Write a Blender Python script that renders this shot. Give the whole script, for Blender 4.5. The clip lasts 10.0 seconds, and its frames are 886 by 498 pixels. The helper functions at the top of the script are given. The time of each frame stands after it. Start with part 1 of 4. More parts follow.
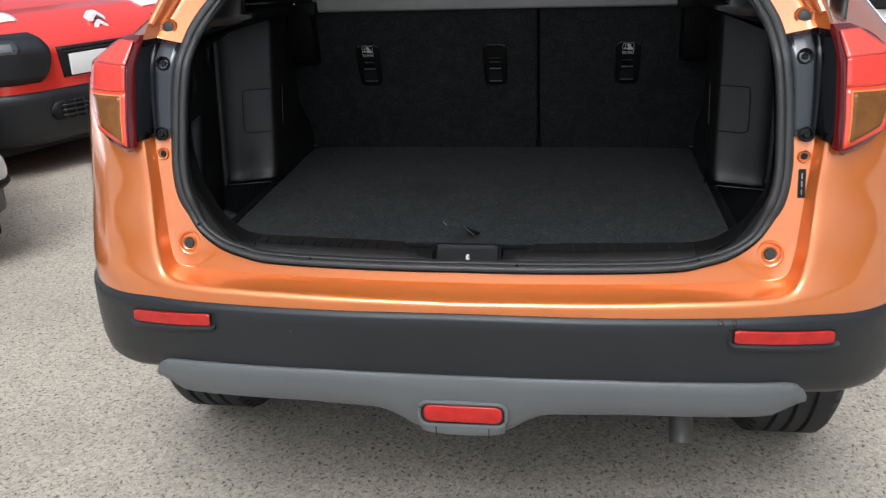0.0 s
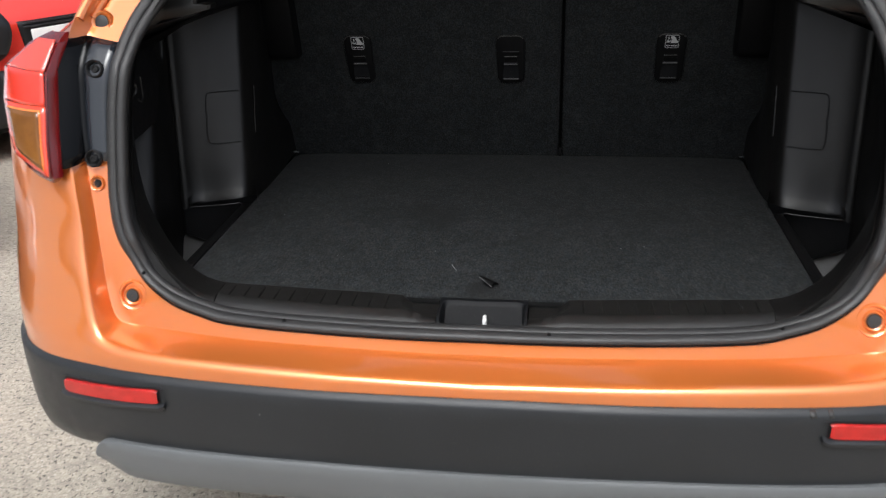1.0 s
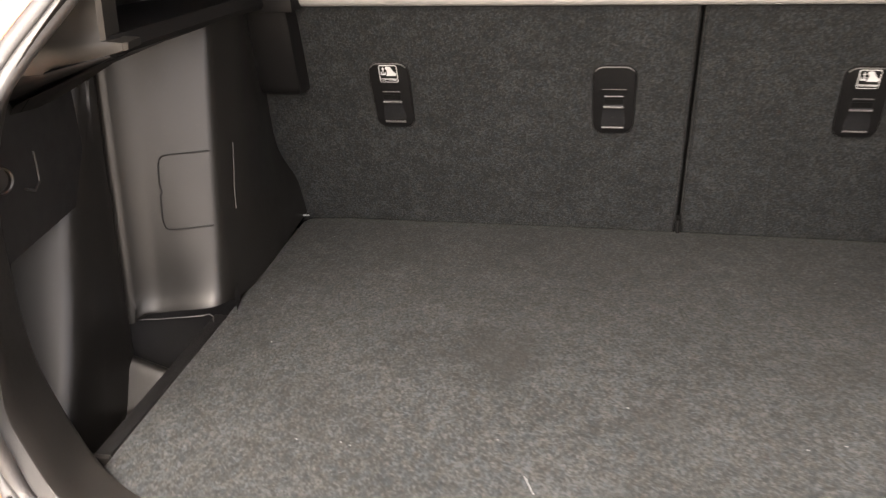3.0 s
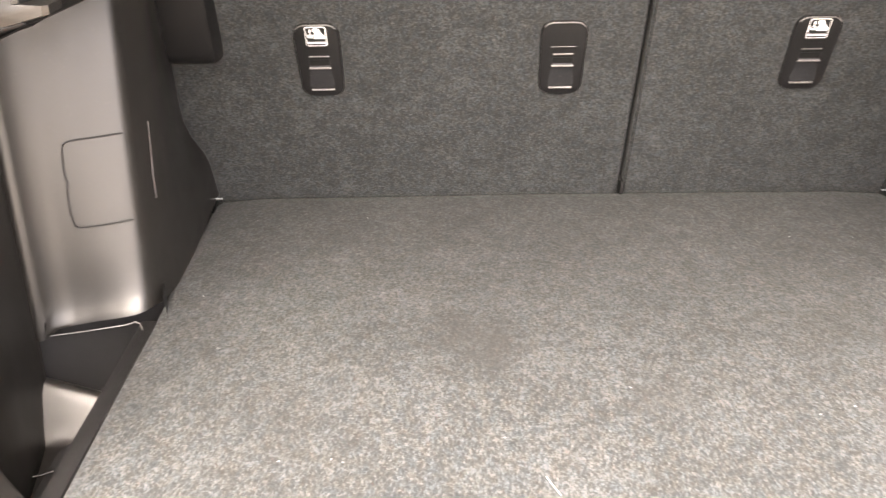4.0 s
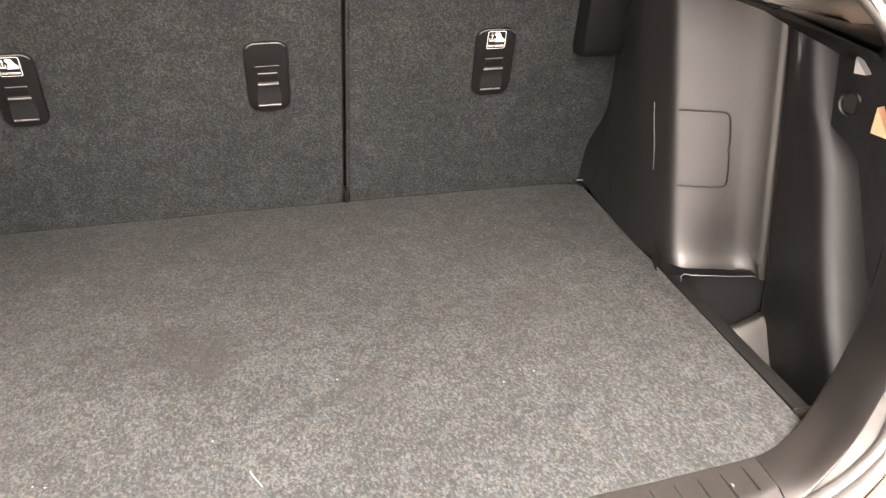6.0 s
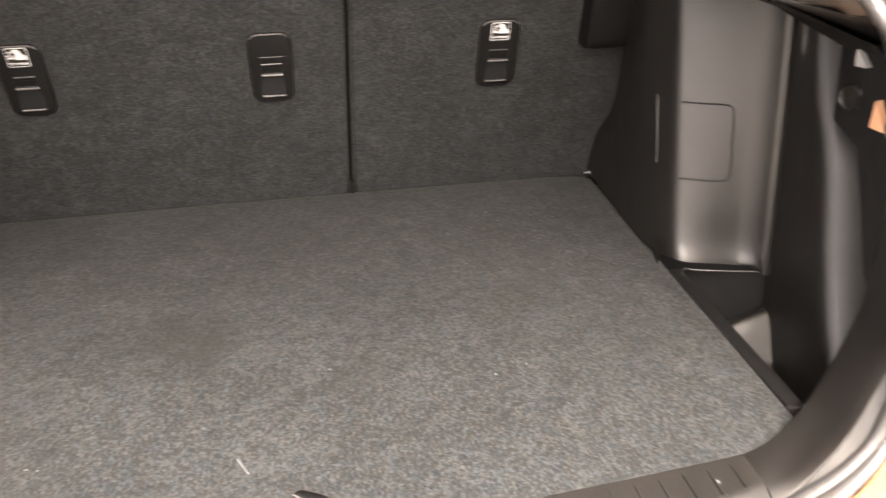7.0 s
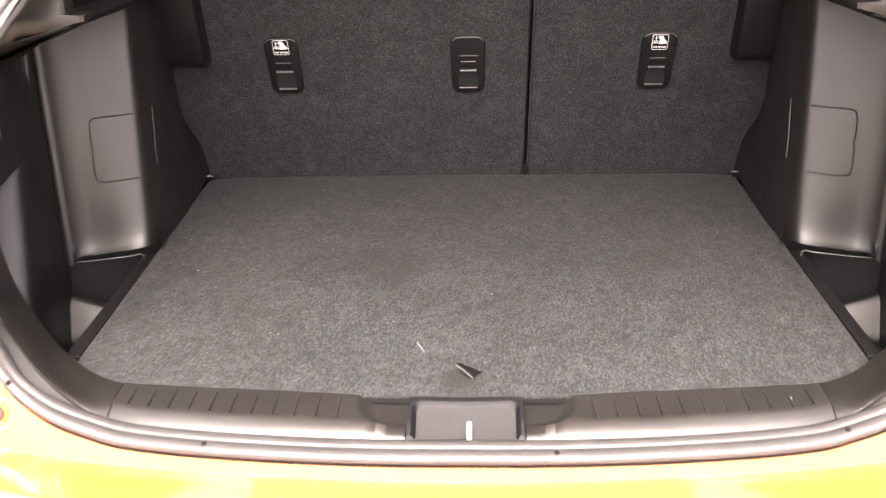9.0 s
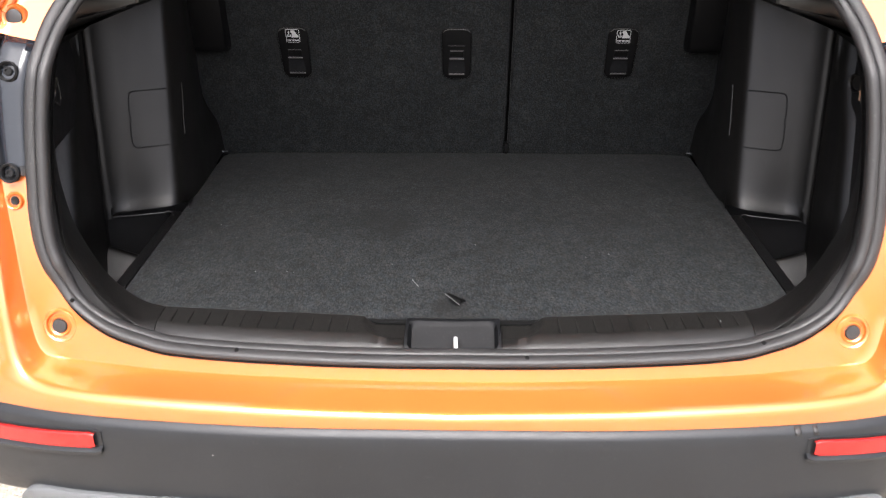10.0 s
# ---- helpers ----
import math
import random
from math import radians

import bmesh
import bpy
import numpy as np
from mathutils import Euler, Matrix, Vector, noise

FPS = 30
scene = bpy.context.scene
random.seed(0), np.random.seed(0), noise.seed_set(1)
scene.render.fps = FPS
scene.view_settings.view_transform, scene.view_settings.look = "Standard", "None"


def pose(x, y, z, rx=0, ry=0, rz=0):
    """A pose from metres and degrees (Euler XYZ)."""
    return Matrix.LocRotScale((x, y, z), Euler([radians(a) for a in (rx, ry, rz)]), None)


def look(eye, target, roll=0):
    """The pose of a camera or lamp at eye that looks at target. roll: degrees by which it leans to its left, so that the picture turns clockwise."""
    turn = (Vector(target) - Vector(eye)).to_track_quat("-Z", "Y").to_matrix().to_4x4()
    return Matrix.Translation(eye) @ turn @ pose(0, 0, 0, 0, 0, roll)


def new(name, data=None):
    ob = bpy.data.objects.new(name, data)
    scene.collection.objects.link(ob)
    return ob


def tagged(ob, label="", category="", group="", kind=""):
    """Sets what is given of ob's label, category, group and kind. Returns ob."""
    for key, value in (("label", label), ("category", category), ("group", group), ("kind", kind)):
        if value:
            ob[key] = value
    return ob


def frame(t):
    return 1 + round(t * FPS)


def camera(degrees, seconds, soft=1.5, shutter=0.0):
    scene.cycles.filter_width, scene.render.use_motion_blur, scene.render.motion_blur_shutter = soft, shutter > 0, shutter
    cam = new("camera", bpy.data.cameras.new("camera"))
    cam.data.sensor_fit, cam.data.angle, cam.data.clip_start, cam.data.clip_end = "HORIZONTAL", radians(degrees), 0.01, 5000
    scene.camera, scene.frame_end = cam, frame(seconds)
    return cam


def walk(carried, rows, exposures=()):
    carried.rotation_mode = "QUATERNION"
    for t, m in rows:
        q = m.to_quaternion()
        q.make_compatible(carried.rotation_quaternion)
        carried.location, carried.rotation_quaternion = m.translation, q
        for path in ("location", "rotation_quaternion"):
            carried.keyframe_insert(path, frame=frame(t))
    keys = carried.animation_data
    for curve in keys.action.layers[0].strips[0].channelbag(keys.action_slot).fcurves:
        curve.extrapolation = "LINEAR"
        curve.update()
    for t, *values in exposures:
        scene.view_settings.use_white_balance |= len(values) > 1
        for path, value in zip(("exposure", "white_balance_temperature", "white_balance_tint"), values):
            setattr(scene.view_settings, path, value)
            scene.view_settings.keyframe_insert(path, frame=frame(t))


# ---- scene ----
cam = camera(54.9, 10.0, soft=1.2, shutter=0.5)
PATH = [
    (0, (0.185, -1.303, 1.297), (-0.094, 0.54, 0.573), -2.0),
    (0.5, (0.167, -1.135, 1.293), (-0.122, 0.697, 0.544), -1.8),
    (1, (0.107, -0.929, 1.3), (-0.154, 0.887, 0.504), -1.8),
    (1.5, (0.098, -0.758, 1.286), (-0.178, 1.046, 0.467), -2.0),
    (2, (0.144, -0.543, 1.302), (-0.258, 1.245, 0.502), -2.7),
    (2.2, (0.153, -0.485, 1.284), (-0.305, 1.298, 0.501), -2.86),
    (3.3, (-0.088, -0.249, 1.288), (-0.384, 1.513, 0.389), -2.0),
    (3.5, (-0.136, -0.223, 1.273), (-0.342, 1.543, 0.357), -1.9),
    (4, (-0.147, -0.224, 1.266), (-0.179, 1.535, 0.315), -1.2),
    (4.5, (-0.112, -0.25, 1.272), (-0.007, 1.515, 0.339), -0.9),
    (5, (-0.086, -0.275, 1.279), (0.154, 1.488, 0.364), -0.4),
    (5.5, (-0.06, -0.283, 1.278), (0.309, 1.461, 0.373), 0.2),
    (5.7, (-0.049, -0.288, 1.279), (0.357, 1.447, 0.371), 0.2),
    (6.8, (0.01, -0.31, 1.28), (0.413, 1.411, 0.345), -0.1),
    (7, (0.012, -0.306, 1.281), (0.348, 1.43, 0.345), -0.4),
    (7.5, (0.003, -0.295, 1.276), (0.13, 1.476, 0.355), -1.0),
    (8, (0.023, -0.355, 1.281), (-0.001, 1.422, 0.364), -1.2),
    (8.5, (0.045, -0.458, 1.292), (-0.048, 1.325, 0.391), -1.1),
    (9, (0.013, -0.596, 1.311), (-0.064, 1.201, 0.437), -1.4),
    (9.5, (-0.015, -0.72, 1.316), (-0.05, 1.085, 0.456), -0.8),
    (10, (0.007, -0.83, 1.317), (-0.029, 0.981, 0.47), -0.1),
]
EXPOSURES = [
    (0.0, 0.5, 5850, 5), (1.0, 0.7, 6050, 7), (1.5, 1.1, 6200, 9), (2.0, 2.0, 6550, 24), (2.2, 2.65, 6900, 20), (2.5, 3.05, 7250, 13), (3.3, 3.9, 7400, 15), (3.5, 4.3, 7400, 15),
    (4.0, 4.85, 7450, 15), (4.5, 5.25, 7400, 15), (5.0, 5.2, 7400, 15), (5.7, 4.65, 7450, 15), (6.8, 3.75, 7500, 15), (7.5, 4.2, 7450, 15), (8.0, 4.75, 7400, 15), (8.5, 4.45, 7400, 15),
    (9.0, 3.75, 7250, 21), (9.5, 2.5, 6650, 18), (10.0, 1.95, 6300, 12),
]
walk(cam, [(t, look(eye, target, roll)) for t, eye, target, roll in PATH], EXPOSURES)

# ---- world and sun: bright overcast midday, sun veiled high behind the car ----
SUN_ELEVATION, SUN_AZIMUTH = 59.0, 183.0  # degrees; azimuth clockwise from +y
world = bpy.data.worlds.new("overcast_sky")
scene.world = world
world.use_nodes = True
wn = world.node_tree.nodes
sky = wn.new("ShaderNodeTexSky")
sky.sky_type = "NISHITA"
sky.sun_disc = False
sky.sun_elevation = radians(SUN_ELEVATION)
sky.sun_rotation = radians(SUN_AZIMUTH)
sky.air_density, sky.dust_density, sky.ozone_density = 0.45, 7.0, 0.6
wn["Background"].inputs["Strength"].default_value = 0.15
veil = wn.new("ShaderNodeHueSaturation")  # thin cloud takes most of the blue
veil.inputs["Saturation"].default_value = 0.45
world.node_tree.links.new(sky.outputs["Color"], veil.inputs["Color"])
world.node_tree.links.new(veil.outputs["Color"], wn["Background"].inputs["Color"])

sun_data = bpy.data.lights.new("sun", "SUN")
sun_data.energy, sun_data.angle, sun_data.color = 0.75, radians(38), (1.0, 0.95, 0.88)
sun = new("sun", sun_data)
az, el = radians(SUN_AZIMUTH), radians(SUN_ELEVATION)
sun_dir = Vector((math.sin(az) * math.cos(el), math.cos(az) * math.cos(el), math.sin(el)))
sun.matrix_world = look(sun_dir * 30, (0, 0, 0))


# ---- materials ----
def material(name, color, rough=0.5, metal=0.0, vary=0.15, scale=8.0, grain=0.0, grain_scale=400.0, coat=0.0,
             rough_vary=0.1, tint=None, specular=0.5, transmission=0.0, dust=0.0):
    """A surface with broad stains (scale), fine grain in the relief and roughness that drifts."""
    m = bpy.data.materials.new(name)
    m.use_nodes = True
    nt = m.node_tree
    b = nt.nodes["Principled BSDF"]
    co = nt.nodes.new("ShaderNodeTexCoord")
    n1 = nt.nodes.new("ShaderNodeTexNoise")
    n1.inputs["Scale"].default_value, n1.inputs["Detail"].default_value = scale, 6
    nt.links.new(co.outputs["Object"], n1.inputs["Vector"])
    ramp = nt.nodes.new("ShaderNodeMix")
    ramp.data_type = "RGBA"
    c = Vector(color)
    lo = tuple(max(0, v * (1 - vary)) for v in c) + (1,)
    hi = tuple(min(1, v * (1 + vary)) for v in (tint or c)) + (1,)
    ramp.inputs["A"].default_value, ramp.inputs["B"].default_value = lo, hi
    nt.links.new(n1.outputs["Fac"], ramp.inputs["Factor"])
    out = ramp.outputs["Result"]
    if dust:
        nd = nt.nodes.new("ShaderNodeTexNoise")
        nd.inputs["Scale"].default_value, nd.inputs["Detail"].default_value = 260.0, 4
        nt.links.new(co.outputs["Object"], nd.inputs["Vector"])
        mr = nt.nodes.new("ShaderNodeMapRange")
        mr.inputs["From Min"].default_value, mr.inputs["From Max"].default_value = 0.62, 0.80
        mr.inputs["To Max"].default_value = dust
        nt.links.new(nd.outputs["Fac"], mr.inputs["Value"])
        dm = nt.nodes.new("ShaderNodeMix")
        dm.data_type = "RGBA"
        dm.inputs["B"].default_value = (0.32, 0.30, 0.27, 1)
        nt.links.new(out, dm.inputs["A"])
        nt.links.new(mr.outputs["Result"], dm.inputs["Factor"])
        out = dm.outputs["Result"]
    nt.links.new(out, b.inputs["Base Color"])
    n2 = nt.nodes.new("ShaderNodeTexNoise")
    n2.inputs["Scale"].default_value, n2.inputs["Detail"].default_value = scale * 4, 5
    nt.links.new(co.outputs["Object"], n2.inputs["Vector"])
    rr = nt.nodes.new("ShaderNodeMapRange")
    rr.inputs["To Min"].default_value, rr.inputs["To Max"].default_value = max(0.02, rough - rough_vary), min(1, rough + rough_vary)
    nt.links.new(n2.outputs["Fac"], rr.inputs["Value"])
    nt.links.new(rr.outputs["Result"], b.inputs["Roughness"])
    if grain:
        n3 = nt.nodes.new("ShaderNodeTexNoise")
        n3.inputs["Scale"].default_value, n3.inputs["Detail"].default_value = grain_scale, 3
        nt.links.new(co.outputs["Object"], n3.inputs["Vector"])
        bu = nt.nodes.new("ShaderNodeBump")
        bu.inputs["Strength"].default_value, bu.inputs["Distance"].default_value = grain, 0.001
        nt.links.new(n3.outputs["Fac"], bu.inputs["Height"])
        nt.links.new(bu.outputs["Normal"], b.inputs["Normal"])
    b.inputs["Metallic"].default_value = metal
    b.inputs["Specular IOR Level"].default_value = specular
    b.inputs["Coat Weight"].default_value = coat
    b.inputs["Coat Roughness"].default_value = 0.06
    b.inputs["Transmission Weight"].default_value = transmission
    return m


def carpet_material(name, stain, tone=1.0):
    """Needle-felt of black, grey and pale fibres; stain: places (x, y, z, radius) of faint rings and patches."""
    m = bpy.data.materials.new(name)
    m.use_nodes = True
    nt = m.node_tree
    L = nt.links.new
    b = nt.nodes["Principled BSDF"]
    geo = nt.nodes.new("ShaderNodeNewGeometry")
    lay = nt.nodes.new("ShaderNodeVectorMath")  # the fibres lie mostly lengthwise
    lay.operation = "MULTIPLY"
    lay.inputs[1].default_value = (1.0, 0.58, 0.85)
    L(geo.outputs["Position"], lay.inputs[0])

    def tex(scale, detail, rough=0.6, distort=0.0):
        n = nt.nodes.new("ShaderNodeTexNoise")
        n.inputs["Scale"].default_value, n.inputs["Detail"].default_value = scale, detail
        n.inputs["Roughness"].default_value, n.inputs["Distortion"].default_value = rough, distort
        L((lay.outputs[0] if scale > 100 else geo.outputs["Position"]), n.inputs["Vector"])
        return n

    fine, mid, mottle, big = tex(600, 2, 0.6, 0.2), tex(330, 2, 0.6, 0.2), tex(42, 4, 0.62, 0.6), tex(9, 4)
    add = nt.nodes.new("ShaderNodeMath")
    add.operation = "MULTIPLY_ADD"
    L(fine.outputs["Fac"], add.inputs[0])
    add.inputs[1].default_value = 0.5
    L(mid.outputs["Fac"], add.inputs[2])
    add2 = nt.nodes.new("ShaderNodeMath")
    add2.operation = "MULTIPLY_ADD"
    L(big.outputs["Fac"], add2.inputs[0])
    add2.inputs[1].default_value = 0.26
    blot = nt.nodes.new("ShaderNodeMath")
    blot.operation = "MULTIPLY_ADD"
    L(mottle.outputs["Fac"], blot.inputs[0])
    blot.inputs[1].default_value = 0.44
    L(add.outputs[0], blot.inputs[2])
    L(blot.outputs[0], add2.inputs[2])
    spread = nt.nodes.new("ShaderNodeMapRange")
    spread.inputs["From Min"].default_value, spread.inputs["From Max"].default_value = 0.85, 1.36
    L(add2.outputs[0], spread.inputs["Value"])
    ramp = nt.nodes.new("ShaderNodeValToRGB")
    els = ramp.color_ramp.elements
    els[0].position, els[1].position = 0.05, 1.0
    els.new(0.42)
    els.new(0.66)
    for e, v in zip(els, (0.0099, 0.0152, 0.0217, 0.034)):
        e.color = (v * tone * 0.97, v * tone * 1.02, v * tone * 1.03, 1)
    L(spread.outputs["Result"], ramp.inputs["Fac"])
    col = ramp.outputs["Color"]
    hue = tex(120, 3)
    hm = nt.nodes.new("ShaderNodeMix")
    hm.data_type, hm.blend_type = "RGBA", "MULTIPLY"
    tintr = nt.nodes.new("ShaderNodeValToRGB")
    tintr.color_ramp.elements[0].position, tintr.color_ramp.elements[0].color = 0.35, (0.84, 0.98, 1.12, 1)
    tintr.color_ramp.elements[1].position, tintr.color_ramp.elements[1].color = 0.65, (1.10, 1.0, 0.90, 1)
    L(hue.outputs["Fac"], tintr.inputs["Fac"])
    hm.inputs["Factor"].default_value = 0.45
    L(col, hm.inputs["A"])
    L(tintr.outputs["Color"], hm.inputs["B"])
    col = hm.outputs["Result"]
    speck = tex(350, 1, 0.5, 0.4)
    sp = nt.nodes.new("ShaderNodeMapRange")
    sp.inputs["From Min"].default_value, sp.inputs["From Max"].default_value = 0.635, 0.72
    sp.inputs["To Max"].default_value = 0.15
    L(speck.outputs["Fac"], sp.inputs["Value"])
    pale = nt.nodes.new("ShaderNodeMix")
    pale.data_type = "RGBA"
    pale.inputs["B"].default_value = (0.100 * tone, 0.100 * tone, 0.100 * tone, 1)
    L(sp.outputs["Result"], pale.inputs["Factor"])
    L(col, pale.inputs["A"])
    col = pale.outputs["Result"]
    for x, y, z, r, amount in stain:
        d = nt.nodes.new("ShaderNodeVectorMath")
        d.operation = "DISTANCE"
        d.inputs[1].default_value = (x, y, z)
        L(geo.outputs["Position"], d.inputs[0])
        wob = nt.nodes.new("ShaderNodeMath")
        wob.operation = "MULTIPLY_ADD"
        ns = tex(26, 3)
        L(ns.outputs["Fac"], wob.inputs[0])
        wob.inputs[1].default_value = r * 2.2
        L(d.outputs["Value"], wob.inputs[2])
        mr = nt.nodes.new("ShaderNodeMapRange")
        mr.interpolation_type = "SMOOTHSTEP"
        mr.inputs["From Min"].default_value, mr.inputs["From Max"].default_value = r * 1.2, r * 2.3
        mr.inputs["To Min"].default_value, mr.inputs["To Max"].default_value = amount, 0
        L(wob.outputs[0], mr.inputs["Value"])
        mx = nt.nodes.new("ShaderNodeMix")
        mx.data_type = "RGBA"
        mx.inputs["B"].default_value = (0.0112, 0.0110, 0.0107, 1)
        L(mr.outputs["Result"], mx.inputs["Factor"])
        L(col, mx.inputs["A"])
        col = mx.outputs["Result"]
    L(col, b.inputs["Base Color"])
    b.inputs["Roughness"].default_value = 0.95
    b.inputs["Specular IOR Level"].default_value = 0.08
    b.inputs["Sheen Weight"].default_value = 0.018
    bu = nt.nodes.new("ShaderNodeBump")
    bu.inputs["Strength"].default_value, bu.inputs["Distance"].default_value = 0.26, 0.0012
    L(add.outputs[0], bu.inputs["Height"])
    L(bu.outputs["Normal"], b.inputs["Normal"])
    return m


def asphalt_material():
    m = bpy.data.materials.new("worn_asphalt")
    m.use_nodes = True
    nt = m.node_tree
    L = nt.links.new
    b = nt.nodes["Principled BSDF"]
    geo = nt.nodes.new("ShaderNodeNewGeometry")

    def tex(kind, scale, **kw):
        n = nt.nodes.new(kind)
        n.inputs["Scale"].default_value = scale
        for k, v in kw.items():
            n.inputs[k].default_value = v
        L(geo.outputs["Position"], n.inputs["Vector"])
        return n

    def blend(col, fac, lo, hi, amount, shade):
        mr = nt.nodes.new("ShaderNodeMapRange")
        mr.inputs["From Min"].default_value, mr.inputs["From Max"].default_value = lo, hi
        mr.inputs["To Max"].default_value = amount
        L(fac, mr.inputs["Value"])
        mx = nt.nodes.new("ShaderNodeMix")
        mx.data_type = "RGBA"
        mx.inputs["B"].default_value = (*shade, 1)
        L(mr.outputs["Result"], mx.inputs["Factor"])
        L(col, mx.inputs["A"])
        return mx.outputs["Result"]

    stones = tex("ShaderNodeTexVoronoi", 120.0)
    grit = tex("ShaderNodeTexNoise", 210.0, Detail=6, Roughness=0.75)
    sep = nt.nodes.new("ShaderNodeSeparateColor")
    L(stones.outputs["Color"], sep.inputs["Color"])
    mixv = nt.nodes.new("ShaderNodeMath")
    mixv.operation = "MULTIPLY_ADD"
    L(sep.outputs["Red"], mixv.inputs[0])
    mixv.inputs[1].default_value = 0.22
    L(grit.outputs["Fac"], mixv.inputs[2])
    ramp = nt.nodes.new("ShaderNodeValToRGB")
    e = ramp.color_ramp.elements
    e[0].position, e[0].color = 0.30, (0.171, 0.150, 0.123, 1)
    e[1].position, e[1].color = 0.92, (0.710, 0.625, 0.512, 1)
    L(mixv.outputs[0], ramp.inputs["Fac"])
    # worn patches, then dark pits between the stones and a few pale chips
    col = blend(ramp.outputs["Color"], tex("ShaderNodeTexNoise", 1.3, Detail=6).outputs["Fac"], 0.42, 0.66, 0.30, (0.170, 0.160, 0.138))
    col = blend(col, tex("ShaderNodeTexNoise", 11.0, Detail=6, Roughness=0.7).outputs["Fac"], 0.50, 0.72, 0.22, (0.165, 0.155, 0.135))
    col = blend(col, tex("ShaderNodeTexNoise", 95.0, Detail=3, Distortion=0.6).outputs["Fac"], 0.585, 0.64, 0.80, (0.062, 0.057, 0.050))
    col = blend(col, tex("ShaderNodeTexNoise", 140.0, Detail=2).outputs["Fac"], 0.65, 0.70, 0.6, (0.72, 0.67, 0.60))
    L(col, b.inputs["Base Color"])
    b.inputs["Roughness"].default_value = 0.9
    bu = nt.nodes.new("ShaderNodeBump")
    bu.inputs["Strength"].default_value, bu.inputs["Distance"].default_value = 0.9, 0.004
    L(mixv.outputs[0], bu.inputs["Height"])
    L(bu.outputs["Normal"], b.inputs["Normal"])
    return m


def paint_material(name, color, flake=(1, 1, 1), metal=0.35):
    m = material(name, color, 0.40, metal, 0.05, 3.0, coat=1.0, rough_vary=0.05)
    nt = m.node_tree
    b = nt.nodes["Principled BSDF"]
    co = nt.nodes.new("ShaderNodeTexCoord")
    v = nt.nodes.new("ShaderNodeTexVoronoi")
    v.inputs["Scale"].default_value = 1500.0
    nt.links.new(co.outputs["Object"], v.inputs["Vector"])
    bu = nt.nodes.new("ShaderNodeBump")
    bu.inputs["Strength"].default_value, bu.inputs["Distance"].default_value = 0.12, 0.0004
    nt.links.new(v.outputs["Distance"], bu.inputs["Height"])
    nt.links.new(bu.outputs["Normal"], b.inputs["Normal"])
    b.inputs["Coat IOR"].default_value = 1.9
    wave = nt.nodes.new("ShaderNodeTexNoise")
    wave.inputs["Scale"].default_value = 180.0
    nt.links.new(co.outputs["Object"], wave.inputs["Vector"])
    bc = nt.nodes.new("ShaderNodeBump")
    bc.inputs["Strength"].default_value, bc.inputs["Distance"].default_value = 0.02, 0.0005
    nt.links.new(wave.outputs["Fac"], bc.inputs["Height"])
    nt.links.new(bc.outputs["Normal"], b.inputs["Coat Normal"])
    return m


ORANGE = paint_material("orange_metallic_paint", (0.74, 0.207, 0.040), metal=0.63)
RED_PAINT = paint_material("red_paint", (0.76, 0.030, 0.016), metal=0.0)
WHITE_PAINT = paint_material("white_paint", (0.82, 0.84, 0.86), metal=0.0)
SILVER = paint_material("silver_paint", (0.72, 0.74, 0.76), metal=0.3)
BUMPER = material("grained_bumper_plastic", (0.0132, 0.0146, 0.0166), 0.40, vary=0.30, scale=9, grain=0.25, grain_scale=900, dust=0.06, specular=0.42)
SKID = material("grey_satin_plastic", (0.093, 0.097, 0.099), 0.38, vary=0.12, scale=7, grain=0.15, grain_scale=800)
TRIM = material("black_grained_trim", (0.0064, 0.0060, 0.0056), 0.41, vary=0.14, scale=10, grain=0.14, grain_scale=900, rough_vary=0.06, dust=0.02, specular=0.40)
SILL = material("sill_plastic", (0.0105, 0.0100, 0.0094), 0.33, vary=0.38, scale=26, grain=0.26, grain_scale=1000, dust=0.10, specular=0.50, rough_vary=0.07)
ANCHOR = material("anchor_plastic", (0.0042, 0.0042, 0.0044), 0.5, vary=0.2, scale=30, grain=0.2, grain_scale=900, specular=0.13, rough_vary=0.04)
PILLAR = material("pillar_plastic", (0.0056, 0.0052, 0.0049), 0.43, vary=0.2, scale=24, grain=0.25, grain_scale=1000, dust=0.04, specular=0.36, rough_vary=0.05)
DARK = material("matt_black_plastic", (0.0075, 0.0075, 0.008), 0.6, vary=0.2, scale=12, grain=0.2, grain_scale=700, specular=0.25)
# near-black, also used where shade in gaps is put into the colour
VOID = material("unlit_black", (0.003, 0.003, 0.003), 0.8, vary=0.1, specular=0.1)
RUBBER = material("seal_rubber", (0.024, 0.0235, 0.0235), 0.46, vary=0.3, scale=20, grain=0.3, grain_scale=600, dust=0.14, specular=0.5)
# one gloss black in two tones: strip's sky reflection and channel's shade as colour
GLOSS = material("gloss_black_panel", (0.012, 0.0145, 0.019), 0.16, vary=0.35, scale=22, coat=0.5, specular=0.5, rough_vary=0.06, dust=0.05)
SHADED_GLOSS = material("shaded_black_gloss", (0.0028, 0.003, 0.0036), 0.14, vary=0.2, scale=9, specular=0.20, rough_vary=0.04)
TYRE = material("tyre_rubber", (0.022, 0.022, 0.023), 0.75, vary=0.35, scale=14, grain=0.4, grain_scale=300, dust=0.3)
ALLOY = material("alloy", (0.55, 0.56, 0.58), 0.3, 0.9, vary=0.1)
STEEL = material("bright_steel", (0.78, 0.77, 0.75), 0.25, 1.0, vary=0.1, scale=60)
PIPE = material("sooty_steel", (0.09, 0.088, 0.082), 0.5, 0.6, vary=0.3, scale=40)
ZINC = material("pale_zinc", (0.80, 0.80, 0.78), 0.35, 0.2, vary=0.08, scale=80)
